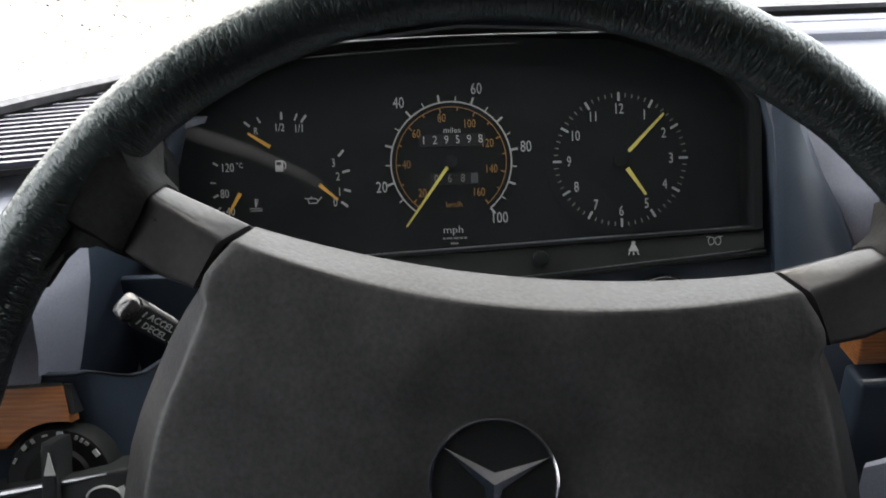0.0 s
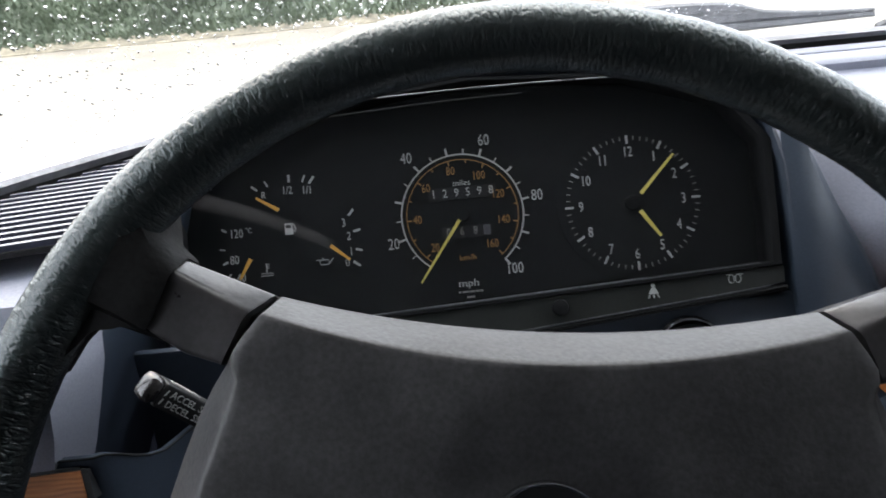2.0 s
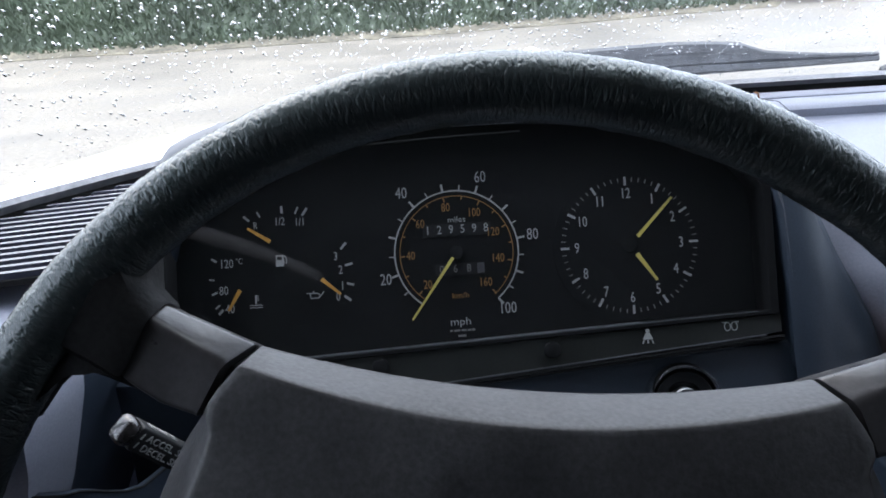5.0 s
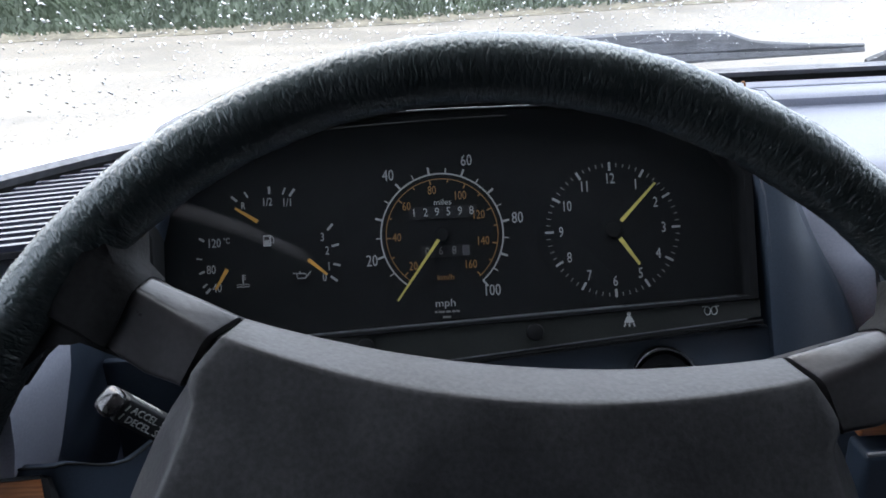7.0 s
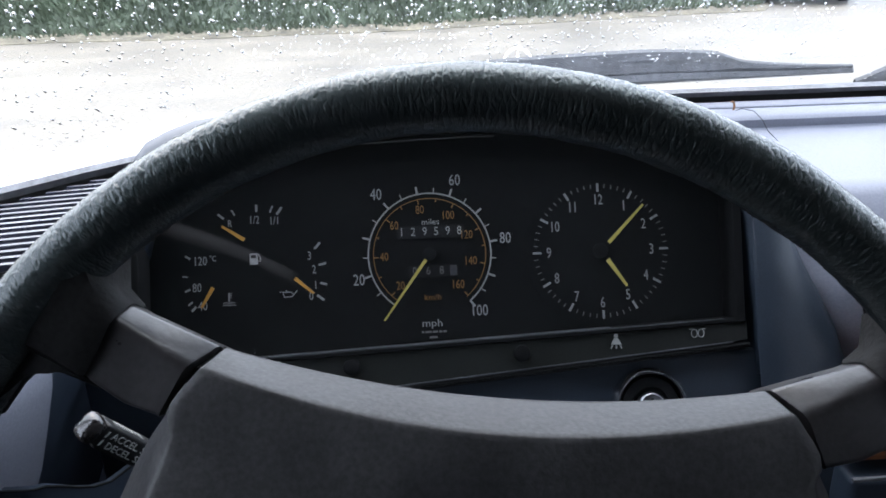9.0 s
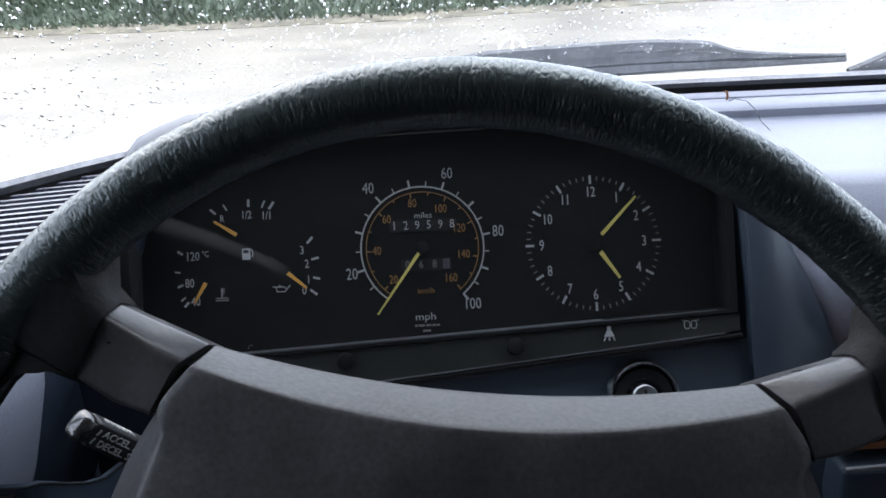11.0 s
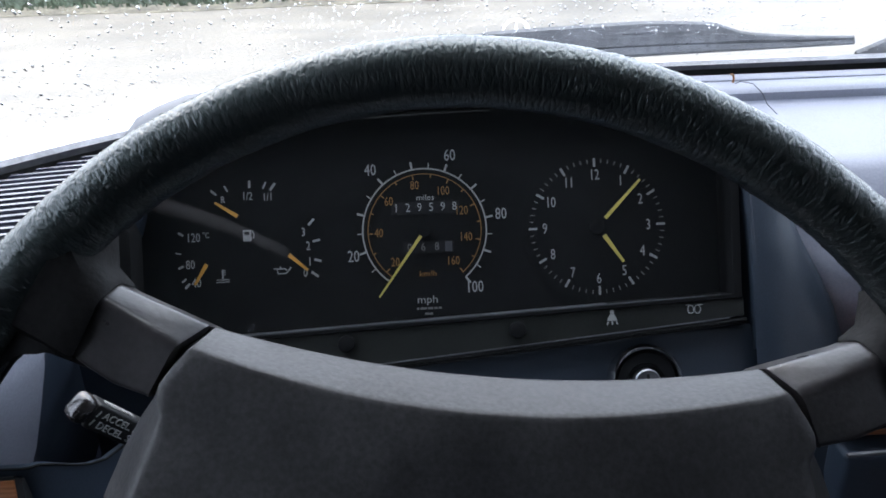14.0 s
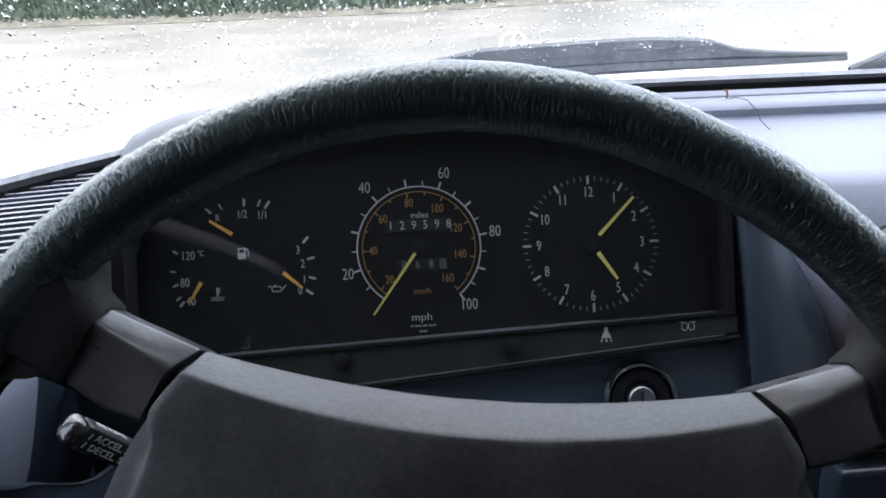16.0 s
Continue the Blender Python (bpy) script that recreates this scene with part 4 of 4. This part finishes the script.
    part("needle", slab([srot(-0.0010, 0.004), srot(0.0010, 0.004), srot(0.0005, 0.0502), srot(-0.0005, 0.0502)], -0.0052, -0.0042), NEEDLE, speedo, "long yellow needle")
    part("hub", disc(sx_, sz_, 0.0042, -0.006, 0.001, 24, 0.0008), MATTE, speedo, "black hub")

    # fuel, temperature and oil gauge
    gx_, gz_ = -0.2185, 0.0036
    gauge = part("triple_gauge", disc(gx_, gz_, 0.0485, 0.0012, 0.0042, 64, 0.0008), MATTE, c, "round black dial with three small gauges")
    for nm, marks3 in (("fuel_marks", ((-0.2389, 0.0312, -49, 0.0013, 0.0046), (-0.2312, 0.0335, -30, 0.0009, 0.004), (-0.2165, 0.0357, 0, 0.0014, 0.0046), (-0.2072, 0.0347, 25, 0.0009, 0.0046), (-0.2022, 0.0335, 36, 0.0014, 0.0056))),
                       ("oil_marks", ((-0.1790, 0.0105, 42, 0.0014, 0.0052), (-0.1762, -0.0012, 78, 0.0014, 0.0048), (-0.1757, -0.0135, 105, 0.0014, 0.0044), (-0.1778, -0.0222, 128, 0.0014, 0.0052))),
                       ("temperature_marks", ((-0.2603, 0.0062, 122, 0.0013, 0.0036), (-0.2622, -0.0058, 98, 0.0009, 0.0034), (-0.2608, -0.0145, 66, 0.0013, 0.0036), (-0.2592, -0.0228, 52, 0.0010, 0.0034), (-0.2572, -0.0262, 44, 0.0014, 0.0040)))):
        gm = bmesh.new()
        for x, z, ang, wd, ln in marks3:
            bar(x, z, wd, ln, ang, gm)
        part(nm, gm, WHITE_INK, gauge)
    for tx, x, z, s in (("R", -0.2335, 0.0265, 0.0062), ("1/2", -0.2182, 0.0282, 0.0072), ("1/1", -0.2055, 0.0272, 0.0072), ("3", -0.1842, 0.0042, 0.0076), ("2", -0.1815, -0.0045, 0.0076), ("1", -0.1808, -0.0145, 0.0076), ("0", -0.1838, -0.0212, 0.0076), ("120", -0.2528, 0.0035, 0.008), ("\u00b0C", -0.2448, 0.0048, 0.0052), ("80", -0.2552, -0.0132, 0.008), ("40", -0.2518, -0.0248, 0.008)):
        lettering(tx, s, WHITE_INK, gauge, x, 0.0004, z, squeeze=0.74, name="numeral")
    for (xa, za), (xb, zb), nm in (((-0.2238, 0.0158), (-0.2375, 0.0248), "fuel_needle"), ((-0.1930, -0.0095), (-0.1815, -0.0195), "oil_needle"), ((-0.2440, -0.0132), (-0.2515, -0.0255), "temperature_needle")):
        d = Vector((xb - xa, zb - za)).normalized()
        s = Vector((-d.y, d.x))
        part(nm, slab([(xa + s.x * 0.0012, za + s.y * 0.0012), (xa - s.x * 0.0012, za - s.y * 0.0012), (xb - s.x * 0.0007, zb - s.y * 0.0007), (xb + s.x * 0.0007, zb + s.y * 0.0007)], -0.0042, -0.0034), ORANGE, gauge, "short orange needle")
    pump = slab([(gx_ - 0.003, gz_ - 0.0034), (gx_ + 0.0018, gz_ - 0.0034), (gx_ + 0.0018, gz_ + 0.0036), (gx_ - 0.003, gz_ + 0.0036)], -0.0006, 0.0006)
    tube([(gx_ + 0.0018, 0, gz_ - 0.001), (gx_ + 0.0034, 0, gz_ - 0.0018), (gx_ + 0.0036, 0, gz_ + 0.001), (gx_ + 0.0024, 0, gz_ + 0.003)], 0.00035, 5, pump)
    part("pump_symbol", pump, WHITE_INK, gauge, "pale fuel pump symbol")
    part("pump_window", slab([(gx_ - 0.0022, gz_ + 0.0006), (gx_ + 0.001, gz_ + 0.0006), (gx_ + 0.001, gz_ + 0.0026), (gx_ - 0.0022, gz_ + 0.0026)], -0.0010, -0.0005), MATTE, gauge)
    oil = bmesh.new()
    ox, oz = -0.1985, -0.0192
    tube([(ox - 0.005, 0, oz + 0.0014), (ox - 0.003, 0, oz + 0.0014), (ox - 0.0022, 0, oz - 0.0018), (ox + 0.0026, 0, oz - 0.0018), (ox + 0.006, 0, oz + 0.002)], 0.0004, 5, oil)
    tube([(ox - 0.003, 0, oz + 0.0012), (ox + 0.0022, 0, oz + 0.0012), (ox + 0.0034, 0, oz)], 0.0004, 5, oil)
    tube([(ox - 0.0006, 0, oz + 0.0012), (ox - 0.0006, 0, oz + 0.0026)], 0.0005, 5, oil)
    part("oil_symbol", oil, WHITE_INK, gauge, "pale oil can symbol")
    th = bmesh.new()
    hx, hz = -0.2352, -0.0212
    tube([(hx, 0, hz - 0.0015), (hx, 0, hz + 0.0042)], 0.0005, 5, th)
    for k in range(3):
        tube([(hx, 0, hz + 0.0012 + 0.0013 * k), (hx + 0.0018, 0, hz + 0.0012 + 0.0013 * k)], 0.00028, 5, th)
    for k in range(2):
        tube([(hx - 0.004, 0, hz - 0.0022 - 0.0014 * k), (hx - 0.002, 0, hz - 0.0018 - 0.0014 * k), (hx, 0, hz - 0.0023 - 0.0014 * k), (hx + 0.002, 0, hz - 0.0018 - 0.0014 * k), (hx + 0.004, 0, hz - 0.0022 - 0.0014 * k)], 0.00028, 5, th)
    part("temperature_symbol", th, WHITE_INK, gauge, "pale thermometer symbol")
    return c


# ---- steering wheel ----
WHEEL = DIAL @ pose(-0.0982, -0.2234, -0.1419, -3, 0, 0) @ pose(0, 0, 0, 0, 7.0, 0)


def softened(points, radii):
    """A closed outline with its corners rounded by the given radii."""
    out = []
    for k, (p, rad) in enumerate(zip(points, radii)):
        if not rad:
            out.append(p)
            continue
        a, b = points[k - 1] - p, points[(k + 1) % len(points)] - p
        a, b = a.normalized() * min(rad, 0.45 * a.length), b.normalized() * min(rad, 0.45 * b.length)
        out += [p + a * (1 - f) ** 2 + b * f ** 2 for f in (0.0, 0.25, 0.5, 0.75, 1.0)]
    return out


def build_wheel():
    w = thing("steering_wheel", "dark steering wheel with wrinkled leather rim and broad padded hub", "steering wheel", WHEEL)
    R, r = 0.1972, 0.0126
    rows = []
    nu, nv = 2400, 36
    for i in range(nu):
        a = 2 * math.pi * i / nu
        row = []
        for j in range(nv):
            b = 2 * math.pi * j / nv
            e = Vector((math.cos(a), 0, math.sin(a)))
            q = Vector((math.cos(a) * 9, math.sin(a) * 9, math.cos(b) * 0.35))
            cb, sb = math.cos(b), math.sin(b)
            skew = a + 0.03 * noise.noise(Vector((a * 30, cb * 2, sb * 2)))
            fold = noise.noise(Vector((a * 40, cb * 1.2, sb * 1.2))) * 0.3 - abs(noise.noise(Vector((skew * 95, cb * 4.0, sb * 4.0)))) * 0.8 - abs(noise.noise(Vector((skew * 190, cb * 8.0, sb * 8.0)))) * 0.6
            lump = noise.noise(q)
            rr = r + 0.0005 + 0.0004 * lump + 0.0006 * fold
            row.append(tuple(e * (R + rr * math.cos(b)) + Vector((0, rr * math.sin(b), 0))))
        rows.append(row)
    rim = part("rim", grid(rows, closed_u=True, closed_v=True), LEATHER, w, "rim in a wrinkled charcoal leather cover", m=pose(-0.0010, -0.0060, -0.0042, -2.0, 0, -0.8))
    uv = rim.data.uv_layers.new(name="around")
    for poly in rim.data.polygons:
        ids = [(rim.data.loops[k].vertex_index // nv, rim.data.loops[k].vertex_index % nv) for k in poly.loop_indices]
        wide, tall = max(i for i, j in ids) > nu // 2, max(j for i, j in ids) > nv // 2
        for k, (i, j) in zip(poly.loop_indices, ids):
            i2 = i + nu if wide and i == 0 else i
            j2 = j + nv if tall and j == 0 else j
            uv.data[k].uv = (i2 / nu * 2 * math.pi * R, j2 / nv * 2 * math.pi * r)

    # hub pad: outline of the back edge and the front face
    def pad_outline(k):
        """k 0: back edge, 1: front face."""
        pts = []
        top_n = 28
        for i in range(top_n + 1):
            f = -1 + 2 * i / top_n
            pts.append((0.0965 * f, 0.0844 + 0.0100 * f * f) if k == 0 else (0.0990 * f, 0.0735 + 0.0143 * f * f))
        if k == 0:
            side = ((0.0985, 0.0925), (0.1020, 0.0885), (0.1065, 0.0830), (0.1110, 0.0765), (0.1155, 0.0690), (0.1200, 0.0610), (0.1244, 0.0507), (0.1290, 0.0365), (0.1330, 0.0225), (0.1354, 0.0095), (0.1362, -0.0100), (0.1335, -0.0350), (0.1220, -0.0560), (0.0980, -0.0710), (0.0500, -0.0820))
        else:
            side = ((0.1003, 0.0872), (0.1030, 0.0836), (0.1062, 0.0793), (0.1086, 0.0752), (0.1090, 0.0708), (0.1066, 0.0655), (0.1085, 0.0570), (0.1125, 0.0435), (0.1165, 0.0310), (0.1195, 0.0180), (0.1213, 0.0000), (0.1200, -0.0300), (0.1100, -0.0480), (0.0900, -0.0600), (0.0450, -0.0710))
        pts += side
        return pts + [(-x, z) for x, z in reversed(side)]
    back, front = pad_outline(0), pad_outline(1)
    n = len(back)
    cxz = (0.0, 0.005)
    bm = bmesh.new()
    def level(mix, y, scale=1.0):
        out = []
        for (xb, zb), (xf, zf) in zip(back, front):
            x, z = xb + (xf - xb) * mix, zb + (zf - zb) * mix
            out.append((cxz[0] + (x - cxz[0]) * scale, y, cxz[1] + (z - cxz[1]) * scale))
        return out
    levels = [level(0, 0.045, 0.80), level(0, 0.016, 0.94), level(0.0, 0.0072, 0.988), level(0.0, 0.0045), level(0.05, 0.0026), level(0.86, -0.0122), level(0.95, -0.0138), level(1.0, -0.0144, 0.995), level(1.0, -0.0146, 0.97)]
    for sc in (0.85, 0.7, 0.55, 0.42, 0.3):
        lv = []
        for x, y, z in level(1.0, -0.0147, sc):
            d = math.hypot(x, z - 0.0125)
            lv.append((x, -0.0147 + 0.0035 * max(0.0, 1 - max(0.0, d - 0.026) / 0.018) if d < 0.044 else -0.0147, z))
        levels.append(lv)
    grid(levels, closed_u=True, bm=bm)
    ring = [v for v in bm.verts][-n:]
    bm.faces.new(ring)
    part("hub_pad", bm, PAD, w, "broad charcoal padded hub")

    # emblem
    emblem = part("emblem", lathe([(0.0, -0.0125), (0.0222, -0.0125), (0.0228, -0.0108), (0.0228, -0.004)], 56), BLACK, w, "round black emblem with a chrome ring", m=pose(-0.001, -0.0015, 0.0125))
    ringb = grid([[((0.0221 + 0.0008 * math.cos(b)) * math.cos(a), -0.0129 + 0.0008 * math.sin(b), (0.0221 + 0.0008 * math.cos(b)) * math.sin(a)) for b in (2 * math.pi * j / 8 for j in range(8))] for a in (2 * math.pi * i / 64 for i in range(64))], closed_u=True, closed_v=True)
    part("chrome_ring", ringb, CHROME, emblem)
    part("star", three_arms(0.0212, 0.0036, 0.0026), CHROME, emblem, "chrome three-armed star", m=pose(0, -0.0127, 0, 0, 180, 0))

    # spokes: box bars from the pad's corners to the rim
    for s in (-1, 1):
        rows = []
        for xb, zb, xf, zf, xl, zl in ((0.0994, 0.0947, 0.1070, 0.0872, 0.1148, 0.0696), (0.1000, 0.0953, 0.1074, 0.0888, 0.1154, 0.0700), (0.1160, 0.1010, 0.1190, 0.0943, 0.1275, 0.0732), (0.1310, 0.1062, 0.1310, 0.1007, 0.1410, 0.0803), (0.1400, 0.1105, 0.1390, 0.1060, 0.1500, 0.0862)):
            lift = 0.05 * (xf - 0.109)
            shape = [Vector((xb - 0.002, 0.020, zb - 0.002)), Vector((xb, 0.0042, zb)), Vector((xf, -0.0078 + lift, zf)), Vector((xl, -0.0064 + lift, zl)), Vector((xl - 0.002, 0.020, zl + 0.001))]
            rows.append([(s * p.x, p.y, p.z) for p in softened(shape, (0, 0.0016, 0.0034, 0.0022, 0))])
        bm = grid(rows, closed_u=True)
        bm.verts.ensure_lookup_table()
        bm.faces.new([bm.verts[k] for k in range(len(rows[0]))])
        part("spoke", bm, SPOKE, w, "charcoal plastic spoke")
        web = [(0.1353, 0.0770), (0.1511, 0.0820), (0.1536, 0.0832), (0.1594, 0.0827), (0.1632, 0.0810), (0.1675, 0.0762), (0.1734, 0.0651), (0.1800, 0.0625), (0.1760, 0.0800), (0.1680, 0.0950), (0.1600, 0.1030), (0.1480, 0.0950)]
        part("web", slab([(s * x, z) for x, z in web][::s], -0.005, 0.008, 0.002), MATT_LEATHER, w, "leather web where the spoke meets the rim")
        # the rim's cover laps over the end of the spoke and flares into the rim
        flap = []
        for x, z, k, du in ((0.1345, 0.0925, 1.0, 0), (0.1355, 0.0930, 1.06, 0), (0.1440, 0.0980, 1.10, 0.0022), (0.1530, 0.1030, 1.18, 0.0095), (0.1620, 0.1080, 1.30, 0.0165)):
            flap.append([(s * (x + k * u - du * ease((q - 0.004) / 0.009)), v * k, z + k * q) for u, v, q in ((-0.0025, 0.019, 0.0136), (-0.0030, 0.0065, 0.0148), (-0.0028, 0.0020, 0.0142), (-0.0020, -0.0070, 0.0102), (-0.0008, -0.0090, 0.0072), (0.0040, -0.0076, -0.0060), (0.0066, -0.0066, -0.0108), (0.0072, -0.0040, -0.0124), (0.0070, 0.019, -0.0115))])
        part("cover_lap", grid(flap, closed_u=True), MATT_LEATHER, w, "leather lap over the end of the spoke")
        # dark rubber joint between pad and spoke
        j = [[(s * x, y, z) for x, y, z in q] for q in (
            ((0.0955, 0.018, 0.0915), (0.0965, 0.0090, 0.0922), (0.1000, -0.0080, 0.0862), (0.1055, -0.0078, 0.0785), (0.1092, -0.0068, 0.0690), (0.1100, 0.018, 0.068)),
            ((0.0980, 0.018, 0.0930), (0.0982, 0.0080, 0.0936), (0.1030, -0.0030, 0.0872), (0.1075, -0.0028, 0.0798), (0.1115, -0.0025, 0.0696), (0.1125, 0.018, 0.069)),
            ((0.1002, 0.018, 0.0938), (0.1000, 0.0070, 0.0945), (0.1072, -0.0020, 0.0868), (0.1110, -0.0020, 0.0790), (0.1150, -0.0020, 0.0702), (0.1155, 0.018, 0.069)))]
        part("joint", grid(j, closed_u=True), DEEP, w, "dark rubber joint")
    # column shroud behind the hub
    col = thing("steering_column", "dark blue plastic steering column shroud behind the wheel", "steering column", WHEEL)
    part("shroud", lathe([(0.0, 0.05), (0.045, 0.05), (0.052, 0.056), (0.056, 0.10), (0.06, 0.19), (0.0, 0.19)], 40), NAVY, col)
    return w


def build_lever():
    """Cruise lever: a black square-section stalk with printed words, seen almost end on."""
    tip = DIAL @ Vector((-0.2478, -0.1800, -0.0672))
    x = (DIAL.to_3x3() @ Vector((0.36, 0.78, -0.50))).normalized()
    y0 = (DIAL.to_3x3() @ Vector((-0.66, 0.60, 0.45))).normalized()
    z = x.cross(y0).normalized()
    y = z.cross(x)
    m = Matrix((x, y, z)).transposed().to_4x4()
    m.translation = tip
    lv = thing("cruise_lever", "black cruise control lever with white printed words", "lever", m)
    part("stalk", box(0.006, 0.10, -0.0048, 0.0048, -0.0056, 0.0056, 0.0012, 3), BLACK, lv)
    part("end_cap", box(-0.001, 0.0065, -0.0052, 0.0052, -0.0060, 0.0060, 0.0034, 4), CAP, lv, "worn grey end cap")
    for tx, zz in (("ACCEL. SET", 0.0021), ("DECEL. SET", -0.0023)):
        lettering(tx, 0.0043, WHITE_INK, lv, 0.0228, -0.0050, zz, squeeze=1.14)
    lettering("RESUME", 0.0050, WHITE_INK, lv, 0.0192, -0.0058, 0.0, m=pose(0, 0, 0, -90, 0, 0), squeeze=0.95)
    marks = bmesh.new()
    for zz in (0.0019, -0.0021):
        bar(0.0078, zz, 0.0006, 0.0028, 10, marks, -0.0052, -0.0046)
    part("arrow_marks", marks, WHITE_INK, lv)


build_cluster()
build_wheel()
build_lever()


# ---- outside ----
def road_edge(x):
    return 10.5 + 0.10 * math.sin(x * 0.7) + 0.05 * math.sin(x * 2.3) + 0.02 * x + 0.10 * max(0.0, x) ** 1.4 + 1.8 * max(0.0, x - 4.9) ** 1.5


def build_outside():
    big = grid([[(x, y, -0.02) for x in (-2400, 2400)] for y in (-2400, 2400)])
    tagged(mesh_ob("ground", big, GRASS), "wet green grassland", "ground", kind="structure")
    xs = [-40 + 48 * k / 96 for k in range(97)]
    rows = [[(x, -30, 0.0) for x in xs], [(x, 4, 0.0) for x in xs], [(x, road_edge(x), 0.004) for x in xs]]
    road = grid(rows)
    grid([[(8, y, 0.0), (60, y, 0.0)] for y in (-30, 4, 30)], bm=road)
    tagged(mesh_ob("road", road, TARMAC), "pale wet tarmac road", "road", kind="structure")
    tagged(mesh_ob("verge", solid(grid([[(x, road_edge(x) + d + 0.04 * noise.noise(Vector((x * 3, d, 0))), z + 0.02 * noise.noise(Vector((x * 4, d, 5)))) for x in xs] for d, z in ((-0.05, 0.012), (0.12, 0.03), (0.3, 0.05), (0.5, 0.06), (0.8, 0.05))]), 0.01), VERGE), "straw-coloured verge along the road", "verge", kind="structure")
    rows = []
    for d, z in ((0.7, 0.0), (1.0, 0.25), (1.5, 0.55), (2.2, 1.0), (3.0, 1.6), (4.2, 2.5), (6, 3.3), (9, 3.6)):
        rows.append([(x, road_edge(x) + d, z + 0.12 * noise.noise(Vector((x * 1.3, d * 1.7, 0)))) for x in xs])
    tagged(mesh_ob("bank", grid(rows), GRASS), "steep green grass bank behind the road", "bank", kind="structure")
    # tufts and leaves on the bank, each a bent blade
    rng = random.Random(11)
    verts, faces = [], []
    slope = ((0.0, 0.0), (0.7, 0.0), (1.0, 0.25), (1.5, 0.55), (2.2, 1.0), (3.0, 1.6), (4.2, 2.5), (6.0, 3.3), (9.0, 3.6))
    for _ in range(50000):
        x = rng.uniform(-9, 6.5)
        t = rng.random() ** 0.8
        d = 0.30 + 5.4 * t ** 1.2
        lo = max(q for q in slope if q[0] <= d)
        hi = min(q for q in slope if q[0] > d)
        z = lo[1] + (hi[1] - lo[1]) * (d - lo[0]) / (hi[0] - lo[0]) + (0.12 * noise.noise(Vector((x * 1.3, d * 1.7, 0))) if d > 0.7 else 0.0)
        p = Vector((x, road_edge(x) + d, z - 0.05))
        h = rng.uniform(0.07, 0.22)
        a = rng.uniform(0, 2 * math.pi)
        side = Vector((math.cos(a), math.sin(a), 0)) * rng.uniform(0.012, 0.028)
        bend = Vector((rng.uniform(-0.12, 0.12), rng.uniform(-0.16, 0.02), 0))
        k = len(verts)
        verts += [p - side, p + side, p + side * 0.8 + bend * 0.4 + Vector((0, 0, h * 0.6)), p - side * 0.8 + bend * 0.4 + Vector((0, 0, h * 0.6)), p + bend + Vector((0, 0, h))]
        faces += [(k, k + 1, k + 2, k + 3), (k + 3, k + 2, k + 4)]
    me = bpy.data.meshes.new("tall_grass")
    me.from_pydata([tuple(v) for v in verts], [], faces)
    me.materials.append(BLADES)
    tagged(new("tall_grass", me), "tall wet green grass and leaves on the bank", "grass", kind="stuff")


def build_car(paint, label, x, y, turn):
    """A parked saloon: lower body, cabin, windows, lights, bumper and wheels."""
    c = thing("parked_car", label, "car", pose(x, y, 0.0, 0, 0, turn), group="parked cars")
    def section(yy, half, z0, z1, r=0.10):
        return [(-half + r, yy, z0), (half - r, yy, z0), (half, yy, z0 + r), (half, yy, z1 - r), (half - r, yy, z1), (-half + r, yy, z1), (-half, yy, z1 - r), (-half, yy, z0 + r)]
    body = grid([section(0.0, 0.74, 0.36, 0.66), section(0.06, 0.80, 0.28, 0.74), section(0.5, 0.84, 0.22, 0.84), section(1.2, 0.86, 0.2, 0.92), section(3.2, 0.86, 0.2, 0.94), section(4.1, 0.82, 0.26, 0.90), section(4.3, 0.76, 0.36, 0.8)], closed_u=True)
    body.verts.ensure_lookup_table()
    body.faces.new([body.verts[k] for k in range(8)])
    body.faces.new([body.verts[len(body.verts) - 8 + k] for k in range(8)])
    part("body", body, paint, c)
    part("roof", grid([section(1.15, 0.76, 0.9, 0.94, 0.02), section(1.75, 0.66, 0.92, 1.38, 0.05), section(2.9, 0.66, 0.92, 1.42, 0.05), section(3.6, 0.74, 0.9, 0.96, 0.02)], closed_u=True), paint, c)
    part("rear_window", grid([[(-0.66, 1.2, 0.97), (0.66, 1.2, 0.97)], [(-0.58, 1.68, 1.33), (0.58, 1.68, 1.33)]]), DARK_GLASS, c, "dark rear window")
    part("bumper", box(-0.80, 0.80, -0.06, 0.08, 0.22, 0.48, 0.03), paint, c)
    part("plate_recess", box(-0.28, 0.28, -0.01, 0.05, 0.52, 0.64, 0.01), STEEL, c, "grey plate recess")
    for s in (-1, 1):
        part("tail_light", box(s * 0.64 - 0.09, s * 0.64 + 0.09, -0.025, 0.06, 0.54, 0.78, 0.02), RED, c, "red tail light")
    for wx in (-0.76, 0.76):
        for wy in (0.8, 3.4):
            tyre = part("wheel", lathe([(0.20, -0.09), (0.28, -0.09), (0.31, -0.06), (0.31, 0.06), (0.28, 0.09), (0.20, 0.09)], 28), RUBBER, c, "black tyre", m=pose(wx, wy, 0.31, 0, 0, 90))
            part("rim", lathe([(0.0, -0.06), (0.1, -0.07), (0.20, -0.08), (0.205, 0.08), (0.0, 0.06)], 24), STEEL, tyre, "grey rim")


build_outside()
build_car(BODY_WHITE, "white car with red tail lights parked across the road", 5.75, 12.3, -25)
build_car(BODY_GREY, "grey car parked beside the white one", 7.1, 10.2, -38)
